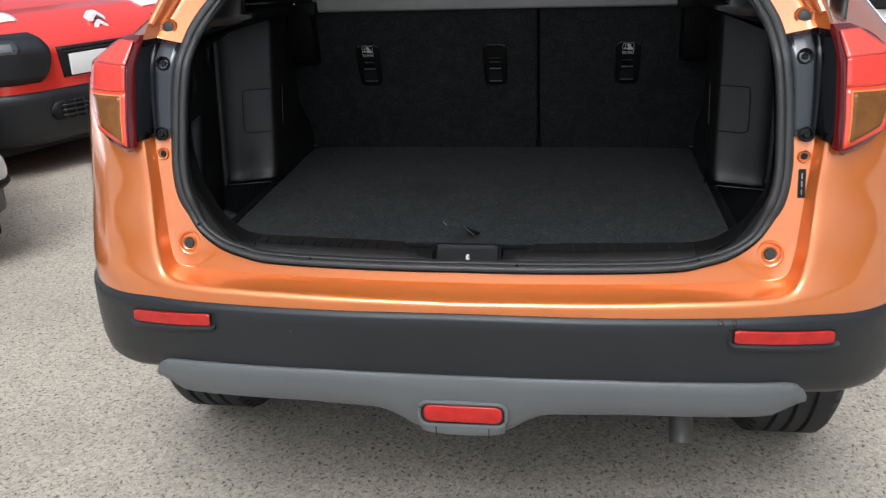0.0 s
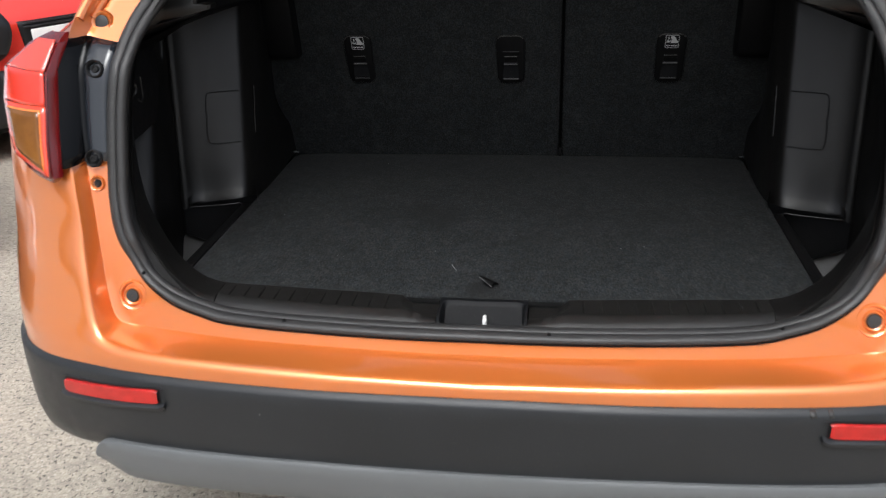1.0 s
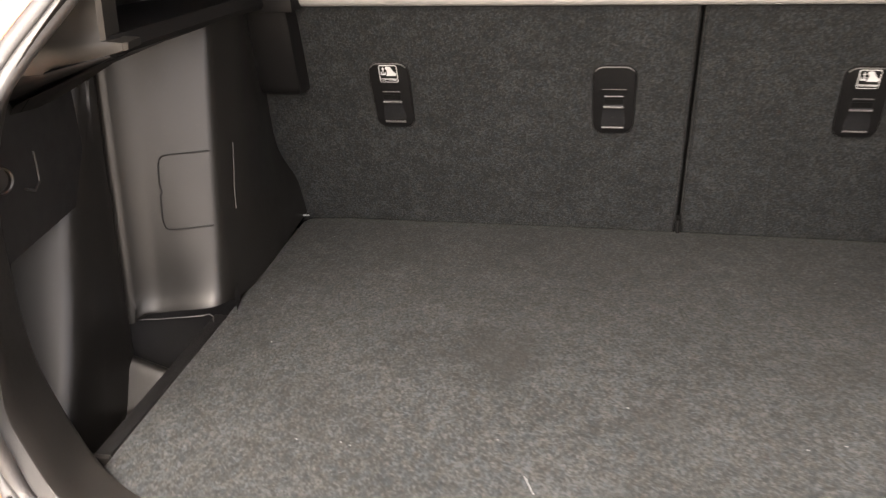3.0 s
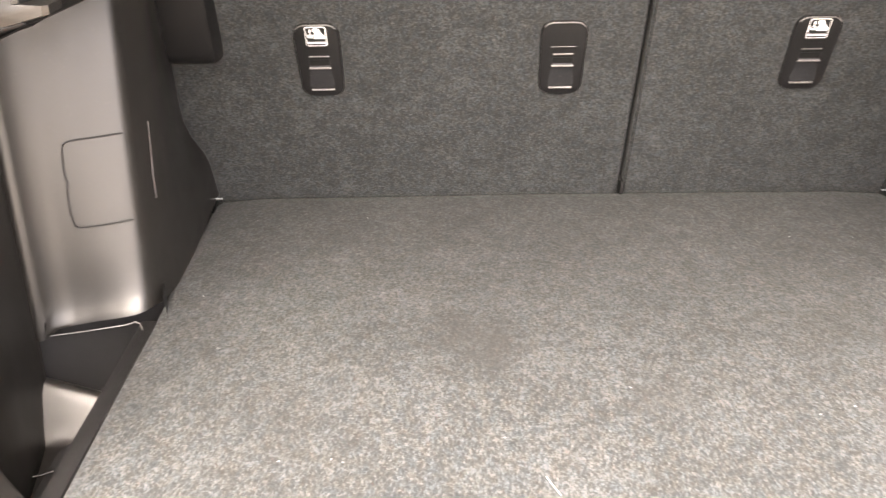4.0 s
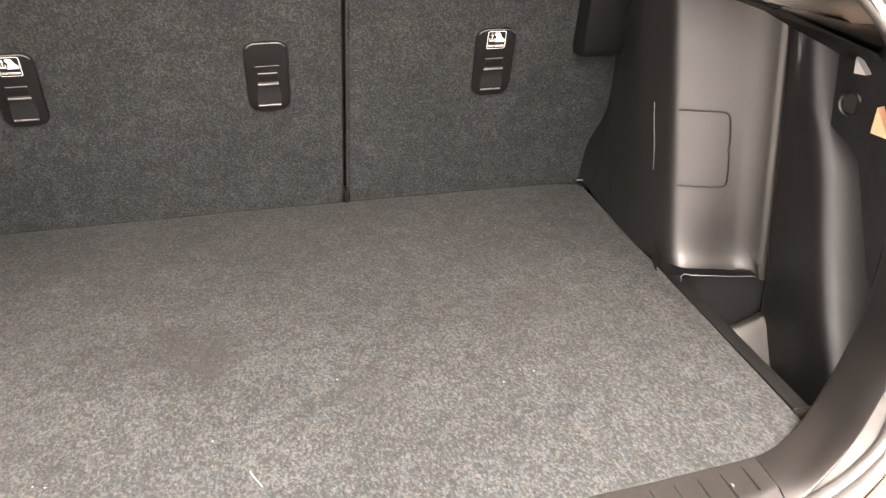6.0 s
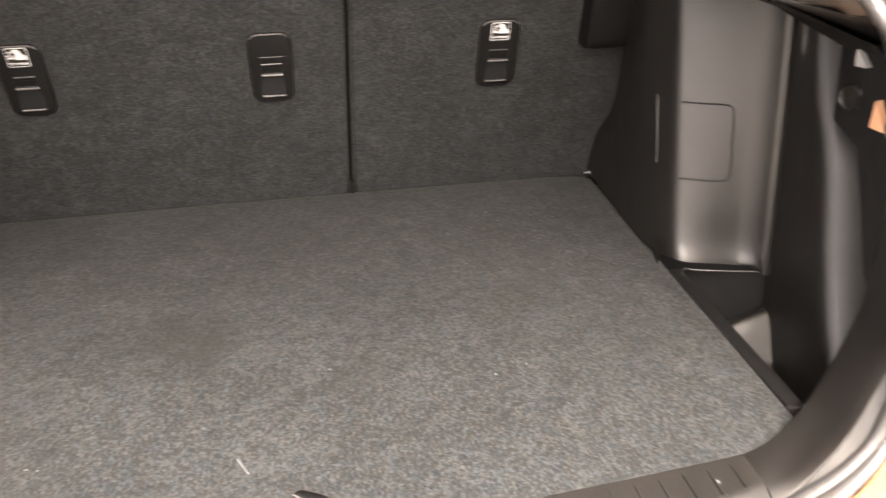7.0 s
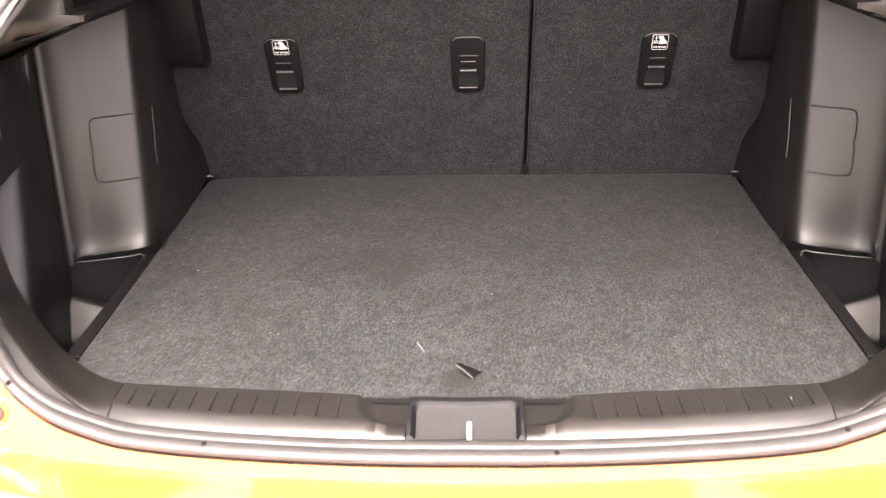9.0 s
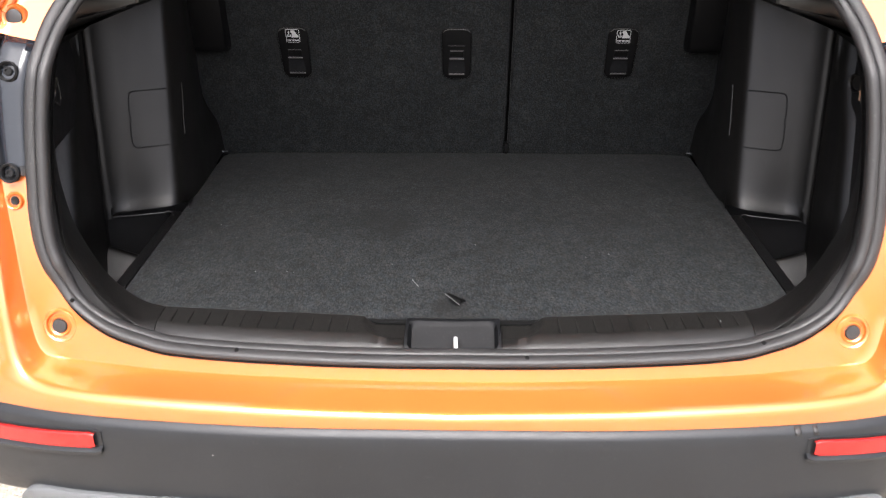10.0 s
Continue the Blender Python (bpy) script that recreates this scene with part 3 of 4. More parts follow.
def trim_section(i):
    a, b = to_c[i], ti_c[i]
    low = float(np.interp(b[2], [.705, .75], [1, 0]))
    bulge = np.array((-np.sign(a[0]) * .004 * (1 - low), -.004, .0022 * low))
    pts = [lerp(seal_p[i], a, .30) + (0, .004, -.006 * low), lerp(seal_p[i], a, .75) + (0, .012, -.006 * low), a, lerp(a, b, .06) + bulge * .5, lerp(a, b, .35) + bulge, lerp(a, b, .7) + bulge * .8, lerp(a, b, .95) + bulge * .25, b,
           b + np.array((.012 * (1 - low), .012, -.004 - .03 * low)), b + np.array((.05 * (1 - low), .022, -.02 - .06 * low)), np.array((b[0] + .04, b[1] + .024, .57 if b[2] < .82 else b[2] - .02))]
    # near the sill the trim takes up the sill plate's rounded step
    for j, f in ((3, .06), (4, .35), (5, .7), (6, .95)):
        step = np.interp(f, [0, .06, .31, .42, 1], [a[2], a[2] + .001, b[2] - .0018, b[2], b[2]]) + .0006
        pts[j] = np.array((pts[j][0], pts[j][1], lerp(pts[j][2], float(step), low)))
    return pts


JOINT = 18  # station at which the sill plate meets the corner trim
for side in (1, -1):
    rows = [[np.array(p) * (side, 1, 1) for p in trim_section(i)] for i in range(JOINT, 15 * 6)]
    rows.insert(0, [p + (-side * .002, 0, -.012) for p in rows[0]])
    part("pillar_trim", loft(rows), PILLAR, car, "black grained corner and pillar trim", sharp=50)


def sill_profile(x):
    """Front lip, sloping face, flat tread, inner edge of the sill plate at x."""
    yo, yi = float(np.interp(abs(x), to_c[:JOINT + 7, 0], to_c[:JOINT + 7, 1])), float(np.interp(abs(x), ti_c[:JOINT + 7, 0], ti_c[:JOINT + 7, 1]))
    return yo, yi


def sill_rows(x0, x1, n, scoop=None):
    rows = []
    for x in np.linspace(x0, x1, n):
        yo, yi = sill_profile(x)
        pts = [(yo - .028, .676), (yo - .006, .681), (yo, .686), (yo + .004, .6905), (yo + .020, .6975), (yo + .025, .6990)]
        for t in np.linspace(.12, 1, 12):
            pts.append((lerp(yo + .025, yi + .006, t), .6990))
        pts.append((yi + .010, .690))
        pts.append((yi + .012, .66))
        row = []
        for y, z in pts:
            if scoop and y > yo + .016:
                c, w = scoop
                e = 1 - abs((x - c) / w) ** 2.6 - abs((y - yi) / (yi - yo - .016)) ** 3.2
                if e > 0 and z > .66:
                    z -= .012 * min(1, e * 1.8)
            row.append((x, y, z))
        rows.append(row)
    return rows


sill = part("sill_plate", loft(sill_rows(.0698, .436, 92, (.071, .058))), SILL, car, "black ribbed plastic sill plate", sharp=45)
sill2 = part("sill_plate", loft(sill_rows(-.436, -.0698, 92, (-.071, .058))), SILL, car, "black ribbed plastic sill plate", sharp=45)
for side, owner in ((1, sill), (-1, sill2)):
    for k in range(11):
        x = side * (.152 + k * .0258)
        yo, yi = sill_profile(x)
        rib = []
        for t in np.linspace(0, 1, 9):
            y = lerp(yo + .026, yi - .004, t)
            w, h = .0022 - .0007 * t, .0018 * math.cos(math.pi * .5 * t) + .0007
            xs = x
            rib.append([(xs - w, y, .6985), (xs - w * .5, y, .6991 + h), (xs + w * .5, y, .6991 + h), (xs + w, y, .6985)])
        part("rib", loft(rib), SILL, owner)

for x, y in ((.386, .2500), (.281, .2245)):
    part("fleck", box(x - .0009, x + .0010, y - .0025, y + .0015, .6990, .7016, .0004), SKID, sill, "pale chip on a rib")

# latch pocket with its striker in the middle of the sill
lp = []
for x in np.linspace(-.0681, .0681, 64):
    yo, yi = sill_profile(x)
    row = [(x, yo - .028, .676), (x, yo - .006, .681)]
    for y in np.linspace(yo, yi, 26):
        deck = float(np.interp(y - yo, [0, .004, .020, .025], [.686, .6905, .6975, .6990]))
        # rounded well: steep front and sides, long slope up to the board
        v = (y - yo - .001) / (yi - yo - .010)
        e = 1 - abs(x / .0635) ** 9 - max(0.0, 2 * v - 1) ** 10 - max(0.0, 1 - 2 * v) ** 8
        well = .665 + .029 * max(0.0, min(1.0, (v - .26) / .70)) ** 1.1
        k = max(0.0, min(1.0, e * 2.2))
        row.append((x, y, lerp(deck, min(deck, well), k * k * (3 - 2 * k))))
    row += [(x, yi + .010, .694), (x, yi + .012, .66)]
    lp.append(row)
latch = part("latch_pocket", loft(lp), LATCH, car, "black latch pocket with a bright striker", sharp=40)
part("striker", tube([(.004, .197, .665), (.004, .197, .684), (.004, .1985, .6895), (.004, .205, .6915), (.004, .212, .6895), (.004, .2135, .684), (.004, .2135, .665)], .0031), ZINC, latch, "bright steel striker loop")
part("clip_slot", box(-.012, .002, .1835, .1865, .688, .6895), DARK, latch)
part("screw", lathe([(.0014, .0), (.0012, .0008), (.0001, .0008)], facing((-.038, .2445, .690), (0, -.8, .6)), 10), STEEL, latch)


# ---- boot side trims ----
def wall_at_seat(z):
    return float(np.interp(z, [.66, .70, .765, .783, .798, .815, .838, .87, .94, 1.1], [.522, .523, .5245, .528, .5345, .541, .546, .548, .547, .547]))


def ridge_at(z):
    h = z - .70
    return np.array((.643 + .022 * h, .612 + .165 * h))


def corner_at(z):
    h = z - .70
    return np.array((.524 + .028 * h, .645 + .27 * h))


def outer_row(z):
    """Plan of the right-hand outer wall at the height z, from behind the pillar forwards to the ridge."""
    r = ridge_at(z)
    kx = float(np.interp(z, [.58, .66, .72, .80, .90, .96, 1.06], [.600, .622, .634, .645, .651, .654, .660]))
    ky = float(np.interp(z, [.58, .66, .72, .80, .90, .96, 1.06], [.350, .410, .465, .515, .555, .600, .640]))
    k = np.array((kx, ky))
    reach = float(np.interp(z, [1.0, 1.06], [1, .5]))
    return [k + (.16 * reach, -.082), k + (.12 * reach, -.070), k + (.080 * min(1, reach * 2), -.051), k + (.050, -.032), k + (.030, -.019), k + (.014, -.0085), k + (.005, -.001), k + (.001, .010), k + (.0, .022),
            lerp(k + (0, .022), r + (.002, -.014), .5), r + (.003, -.016), r + (.002, -.006), r + (.001, -.003)]


def face_row(z):
    """Plan of the right-hand wheel-arch face at the height z, from the ridge round its inner corner to the seat."""
    r, c = ridge_at(z), corner_at(z)
    w = wall_at_seat(z)
    h = z - .70
    lip = float(np.interp(z, [.703, .706, .712, .722, .738], [.006, -.0085, -.0075, -.0025, 0]))
    pts = [r + (.003, -.0025), r + (.0016, -.0060), r + (-.0010, -.0078), r + (-.0045, -.0081), r + (-.0078, -.0068), r + (-.0106, -.0042), r + (-.0136, -.0014), lerp(r, c, .15) + (0, .0016), lerp(r, c, .35) + (0, .002), lerp(r, c, .55) + (0, .0015), lerp(r, c, .75) + (0, .0005),
           c + (.011, -.0015), c + (.0045, .0012), c + (0, .005), c + (-.0035, .011), c + (-.006, .020), c + (-.0085, .038),
           (.512 + .012 * h, max(.735 + .12 * h, c[1] + .062)), (.513 + .012 * h, max(.82, c[1] + .10)), (lerp(.514, w, .5), .90), (w, .965), (w + .004, 1.06)]
    rise = max(0.0, 1 - (z - .701) / .11)
    sag = .001 + .007 * max(0.0, 1 - h / .24) ** 2  # shallow hollow low on the face, beside the ridge
    for j, k in ((7, .8), (8, 1.0), (9, .75), (10, .3)):
        pts[j] = pts[j] + (0, sag * k)
    lift = (0, 0, 0, 0, 0, 0, 0, .15, .35, .55, .75, .9, 1, 1, 1, .8, .4, 0, 0, 0, 0, 0)
    return [(p[0], p[1] + (lip if 5 < j < 16 else 0), z + .011 * lift[j] * rise) for j, p in enumerate(pts)]


for side in (1, -1):
    rows = [[(side * x, y, z) for x, y in outer_row(z)] for z in (.57, .60, .63, .66, .69, .72, .75, .79, .83, .87, .91, .95, .99, 1.03, 1.07, 1.12)]
    part("outer_side_trim", loft(rows), TRIM, car, "black grained outer boot trim", sharp=60, thick=.002)
    rows = [[(side * x, y, zz) for x, y, zz in face_row(z)] for z in (.701, .703, .706, .710, .715, .721, .729, .742, .765, .783, .798, .815, .838, .87, .92, .97, 1.02, 1.06, 1.12)]
    st = part("side_trim", loft(rows), TRIM, car, "black grained wheel-arch trim with a lift-off cover", sharp=60)
    # dark hollow below the trim's lower lip
    hollow = [[(side * x, y, z) for x, y in ((.66, .625), (.643, .640), (.60, .665), (.55, .685), (.515, .695), (.505, .66))] for z in (.56, .64, .728)]
    part("hollow", loft(hollow), DARK, car, sharp=60)
    # pocket floor rising to the wheel arch
    pk = []
    for t in np.linspace(0, 1, 60):
        y = lerp(.26, .660, t)
        ring = []
        for x in (.505, .53, .55, .57, .59, .605, .62, .635, .65, .68, .72):
            # a hollow ramp that rises forwards, rolls over its crest and drops in front of the wheel arch
            crest = .660 + .35 * (x - .640)
            ramp, drop = crest - 1.35 * (.601 - y), crest - 1.6 * (y - .601)
            z = .5 * (ramp + drop - math.sqrt((ramp - drop) ** 2 + .0005))
            z = .5 * (z + .587 + math.sqrt((z - .587) ** 2 + .00008)) if y <= .601 else z
            ring.append((side * x, y, z if y <= .64 else .56))
        pk.append(ring)
    part("pocket", loft(pk), TRIM, car, "shallow storage pocket beside the boot floor", sharp=60)
    part("pocket_edge", tube([(side * x, y, .5965) for x, y in ((.636, .481), (.625, .490), (.616, .4935), (.605, .4995))], .0011, 6), DULL_EDGE, car, "pale edge across the storage pocket")
    lipp = part("floor_support", box(min(side * .513, side * .533), max(side * .513, side * .533), .335, .648, .60, .7005, .003), ANCHOR, car, "black strip along the boot floor")
    part("bracket", box(min(side * .510, side * .540), max(side * .510, side * .540), .333, .339, .690, .703, .0015), TRIM, lipp)
    # outline of the lift-off cover: groove strips round three sides, with a finger notch
    def on_face(u, z, out=.0016):
        p = lerp(ridge_at(z), corner_at(z), u)
        return Vector((side * p[0], p[1] - out + .0012, z))
    pts = [on_face(.99, .922), on_face(.80, .922), on_face(.60, .9225), on_face(.525, .9222), on_face(.490, .9190), on_face(.474, .9125), on_face(.468, .900), on_face(.466, .880),
           on_face(.481, .879), on_face(.481, .872), on_face(.464, .870), on_face(.462, .845), on_face(.468, .834), on_face(.486, .8265), on_face(.52, .8235), on_face(.62, .8225), on_face(.78, .8225), on_face(.99, .8235)]
    part("cover_groove", tube(pts, .0010, 6), DARK, st, "seam of a lift-off cover")
    part("cover_edge", tube([(side * .5148, .7245, .830), (side * .5150, .7285, .860), (side * .5150, .7370, .890), (side * .5150, .7440, .921)], .0009, 6), RUBBER, st, "seam edge")
    # ledge that carries the parcel shelf
    lg = []
    for y, xi, z in ((.455, .488, 1.106), (.47, .484, 1.106), (.60, .484, 1.100), (.75, .487, 1.092), (.87, .490, 1.082), (1.02, .492, 1.075)):
        zo = 1.018 + .09 * (y - .45) if y < .8 else 1.0755
        lg.append([(side * .72, y, zo - .004), (side * .645, y, zo), (side * .610, y, lerp(zo, z, .42)), (side * (xi + .03), y, lerp(zo, z, .85)), (side * xi, y, z), (side * (xi - .003), y, z + .006),
                   (side * (xi + .001), y, z + .020), (side * (xi + .02), y, z + .024), (side * .60, y, z + .024), (side * .62, y, 1.25), (side * .50, y + .1, 1.5)])
    part("shelf_ledge", loft(lg), ANCHOR, car, "black ledge for the parcel shelf", sharp=32)
    under = [[(side * x, y, z) for x, y, z in ((.640, .395, 1.088), (.600, .418, 1.091), (.560, .443, 1.092), (.530, .451, 1.099), (.488, .452, 1.109))],
             [(side * x, y, z) for x, y, z in ((.650, .430, 1.045), (.630, .445, 1.060), (.590, .458, 1.072), (.525, .463, 1.093), (.487, .463, 1.104))],
             [(side * x, y, z) for x, y, z in ((.720, .480, 1.014), (.645, .480, 1.020), (.610, .480, 1.057), (.516, .480, 1.094), (.484, .480, 1.106))]]
    part("ledge_return", loft(under), ANCHOR, car, "black underside of the shelf ledge", thick=.002)
    # rear-facing foot of the upper pillar trim, with its small tab
    pl = []
    for z, xo, xi, y in ((1.090, .560, .548, .455), (1.098, .560, .530, .452), (1.108, .560, .490, .450), (1.114, .560, .467, .450), (1.1215, .560, .466, .450), (1.123, .560, .489, .450),
                         (1.15, .553, .487, .450), (1.18, .546, .485, .452), (1.24, .520, .470, .47), (1.32, .48, .44, .52), (1.42, .43, .38, .60)):
        pl.append([(side * (xo + .04), y - .035, z), (side * xo, y - .012, z), (side * lerp(xo, xi, .3), y - .003, z), (side * lerp(xo, xi, .7), y, z), (side * (xi + .004), y + .001, z),
                   (side * xi, y + .005, z), (side * xi, y + .030, z)])
    part("upper_pillar_trim", loft(pl), TRIM, car, "black upper pillar trim", sharp=40)
    # black plate with bag hooks behind the pillar
    hn = Vector((-side * .957, -.290, 0))
    if side > 0:
        pts = [(.590, .36, .83), (.596, .378, .836), (.621, .462, .940), (.646, .547, .944), (.651, .567, 1.045), (.630, .490, 1.085), (.590, .36, 1.07)]
    else:
        # left outline runs forward over the wall, whose shade it supplies in black
        pts = [(.590, .36, .905), (.598, .374, .911), (.645, .558, .896), (.647, .600, .96), (.648, .605, 1.045), (.630, .490, 1.085), (.590, .36, 1.07)]
    pb = bmesh.new()
    f0 = [pb.verts.new((side * x, y, z)) for x, y, z in pts]
    f1 = [pb.verts.new(Vector((side * x, y, z)) - hn * .02) for x, y, z in pts]
    pb.faces.new(f0)
    for i in range(len(pts)):
        pb.faces.new((f0[i], f0[(i + 1) % len(pts)], f1[(i + 1) % len(pts)], f1[i]))
    hk = part("hook_plate", pb, DARK, car, "black hook plate in the side trim")
    ring = [(.0150, .0), (.0155, .005), (.0138, .0065), (.0120, .005), (.0115, .001), (.0001, .001)]
    knobs = [(.629, .497, .987), (.592, .370, .996)] if side > 0 else [(.6015, .3915, .996)]
    for k in knobs:
        part("ring", lathe(ring, facing((side * k[0], k[1], k[2]), hn), 26), TRIM, hk)
    if side > 0:
        # a white and a peach triangle stand proud of the right-hand plate
        for tri, mt in (([(.631, .504, 1.039), (.630, .501, 1.022), (.621, .471, 1.028)], PRINT), ([(.608, .428, 1.007), (.610, .432, .978), (.599, .394, .985)], PEACH_MARK)):
            tb = bmesh.new()
            t0 = [tb.verts.new(Vector(p) + hn * .008) for p in tri]
            t1 = [tb.verts.new(Vector(p) - hn * .004) for p in tri]
            tb.faces.new(t0)
            for i in range(3):
                tb.faces.new((t0[i], t0[(i + 1) % 3], t1[(i + 1) % 3], t1[i]))
            part("hook", tb, mt, hk, "pale triangle on the hook plate")
    else:
        part("hook", tube([(-.6225, .4795, .996), (-.6220, .4785, .980), (-.6210, .4755, .962), (-.6170, .4600, .9575), (-.6130, .4410, .9665)], .0015, 8), DULL_EDGE, hk, "pale edge of a bag hook")
    # seat latch housing beside the seat back
    ht = []
    for z, xi, yr in ((.944, .470, .905), (.948, .464, .893), (.962, .462, .884), (1.05, .458, .858), (1.10, .457, .845)):
        ht.append([(side * .57, yr + .012, z), (side * .53, yr + .006, z), (side * (xi + .012), yr, z), (side * (xi + .003), yr + .004, z), (side * xi, yr + .014, z), (side * xi, 1.03, z)])
    bmh = loft(ht)
    bmh.verts.ensure_lookup_table()
    bmh.faces.new([bmh.verts[i] for i in range(6)])
    hs = part("latch_housing", bmh, ANCHOR, car, "black seat latch housing", sharp=40)
    part("slot", lathe([(.006, .0), (.006, .002), (.0001, .002)], facing((side * .528, .880, 1.0), (0, -1, -.3)), 16), DARK, hs)
    part("hinge_pin", tube([(side * .513, .988, .7055), (side * .530, .988, .7055)], .0015, 8), SKID, car)

# tub below the boot floor and dark linings behind the trims
for side in (1, -1):
    part("cavity_lining", box(min(side * .50, side * .745), max(side * .50, side * .745), .27, .70, .42, .572), DARK, car)
    part("cavity_lining", box(min(side * .745, side * .755), max(side * .745, side * .755), .42, 1.05, .42, .96), DARK, car)
    part("lip_edge", tube([(side * x, y, z) for x, y, z in ((.643, .610, .7030), (.60, .619, .7032), (.545, .633, .7042), (.536, .637, .7058), (.529, .634, .7045), (.525, .626, .7010))], .0008, 6), EDGE_GREY, car, "pale edge of the pocket's front wall")
part("boot_tub", box(-.62, .62, .26, 1.06, .50, .59, .01), DARK, car)

# ---- rear seat backs ----
SEAT_TILT = .333


def seat_y(z):
    return 1.012 - SEAT_TILT * (z - .70)


def seat_back(x0, x1):
    bm = bmesh.new()
    bmesh.ops.create_cube(bm, size=1)
    for v in bm.verts:
        z = 1.30 if v.co.z > 0 else .660
        v.co = Vector((x1 if v.co.x > 0 else x0, seat_y(z) + (.09 if v.co.y > 0 else 0), z))
    bmesh.ops.bevel(bm, geom=bm.edges[:], offset=.004, segments=3, affect="EDGES")
    return part("seat_back", bm, SEAT_CARPET, car, "grey felt carpeted rear seat back")


wide, narrow = seat_back(-.60, .1086), seat_back(.1156, .60)
# added filler: stops stray light and gives the slit its shade as black colour
gap = box(.098, .126, 0, .03, .66, 1.29)
for v in gap.verts:
    v.co.y += seat_y(v.co.z) + .022
part("seat_gap_filler", gap, VOID, car, "black filler for the shade between the seat backs")
part("seat_latch", box(.1088, .1154, .996, 1.02, .690, .722, .002), VOID, car)


def tether_anchor(x, z, owner, label):
    """Rounded black cover with a stepped recess, two bars and, where given, a printed label."""
    n = (0, -1, -SEAT_TILT)
    m = facing((x, seat_y(z), z), n)
    out = rounded_outline(.0625, .116, .017, 7)
    out = [(px * (1.0 if py > 0 else .96), py) for px, py in out]
    base = part("tether_anchor", plate(out, [(0, -.004), (0, .0025), (.0015, .0045), (.004, .0050)], m), ANCHOR, owner, "black plastic child-seat anchor cover")
    # pale tube along the top: the rim's highlight as colour
    rim = rounded_outline(.0625, .116, .017, 7)
    top = [m @ Vector((px * .985, py * .985, .0046)) for px, py in rim[3:13]]
    part("rim", tube(top, .0010, 6), EDGE_GREY, base, "pale rim with its highlight put into the colour")
    # recess: darker stepped well
    well = bmesh.new()
    rows = []
    for yy, h in ((.004, .0055), (.002, .0052), (-.006, .0052), (-.008, .0075), (-.0095, .0075), (-.012, .0054), (-.036, .0052), (-.040, .0068), (-.0425, .0068), (-.044, .0052)):
        w = float(np.interp(yy, [-.044, -.036, -.010, .004], [.0165, .0180, .0142, .0142]))
        rows.append([m @ Vector((xx * w, yy, h)) for xx in (-1, -.6, 0, .6, 1)])
    loft(rows, into=well)
    part("recess", well, LATCH, base, sharp=30)
    # no opening here: a black plate gives the slot its shade
    part("slot", plate(rounded_outline(.027, .0125, .002, 3), [(0, .0040), (0, .0054)], m @ pose(0, .0005, 0)), VOID, base, "black plate drawn for the shaded slot behind the flap")
    # bars in two greys: stronger and weaker edge highlights put into the colour
    part("bar", tube([m @ Vector((xx, -.0085, .0078)) for xx in (-.0148, -.0135, 0, .0135, .0148)], .0013, 6), EDGE_GREY, base, "edge of the flap, its highlight painted pale")
    part("bar", tube([m @ Vector((xx, -.0455, .0066)) for xx in (-.0160, -.0145, 0, .0145, .0160)], .0017, 6), DULL_EDGE, base, "edge of the flap, its highlight painted pale")
    part("bar", tube([m @ Vector((xx, .0090, .0058)) for xx in (-.0135, 0, .0135)], .0009, 6), DULL_EDGE if label is not None else EDGE_GREY, base)
    if label is None:
        part("bar", tube([m @ Vector((xx, .0205, .0053)) for xx in (-.017, 0, .017)], .0006, 6), DULL_EDGE, base)
    else:
        lm = m @ pose(label, .0405, .0052)
        lb = part("label", plate(rounded_outline(.0280, .0295, .003, 4), [(0, 0), (0, .0003)], lm), PRINT, base, "black and white printed anchor label")
        part("label_field", plate(rounded_outline(.0260, .0275, .002, 4), [(0, .0003), (0, .0005)], lm), ANCHOR, lb)
        # pictogram: a child seat and an anchor
        seat = [(-.003, -.0065), (.0135, -.0065), (.0150, -.0035), (.0095, .0010), (.0050, .0075), (-.0020, .0078), (-.0045, .0055), (-.0005, .0010)]
        part("pictogram", plate(seat, [(0, .0005), (0, .0007)], lm @ pose(-.0004, .0040, 0) @ Matrix.Diagonal((.86, 1.12, 1, 1))), PRINT, lb)
        an = bmesh.new()
        box(-.0112, -.0094, -.005, .0075, .0005, .0007, into=an)
        box(-.0150, -.0056, -.0066, -.0044, .0005, .0007, into=an)
        box(-.0157, -.0140, -.0050, -.0010, .0005, .0007, into=an)
        box(-.0066, -.0050, -.0050, -.0010, .0005, .0007, into=an)
        box(-.0128, -.0078, .0030, .0046, .0005, .0007, into=an)
        bmesh.ops.transform(an, matrix=lm @ pose(0, .0045, 0) @ Matrix.Diagonal((.72, .95, 1, 1)), verts=an.verts[:])
        part("pictogram", an, PRINT, lb)
        cu = bpy.data.curves.new("lettering", "FONT")
        cu.body, cu.size, cu.align_x, cu.align_y, cu.offset = "TOP TETHER", .0041, "CENTER", "CENTER", .00022
        cu.materials.append(PRINT)
        tx = new("lettering", cu)
        tx.parent = lb
        tx.matrix_local = lm @ pose(0, -.0098, .0006)
    return base


tether_anchor(-.332, .9395, wide, .0)
tether_anchor(.001, .9375, wide, None)
tether_anchor(.337, .9395, narrow, .0)

# ---- loose boot floor ----
board = thing("boot_floor", "grey speckled felt boot floor board with stains", "boot floor", at=(0, .6, .69))
front = catmull([(-.5125, .345), (-.508, .314), (-.47, .290), (-.42, .279), (-.27, .268), (-.12, .2555), (0, .2535), (.12, .2555), (.27, .268), (.42, .279), (.47, .290), (.508, .314), (.5125, .345)], 61)
outline = [tuple(p) for p in front] + [(.516, .66), (.520, .975), (.512, .990), (.45, 1.000), (0, 1.004), (-.45, 1.000), (-.512, .990), (-.520, .975), (-.516, .66)]
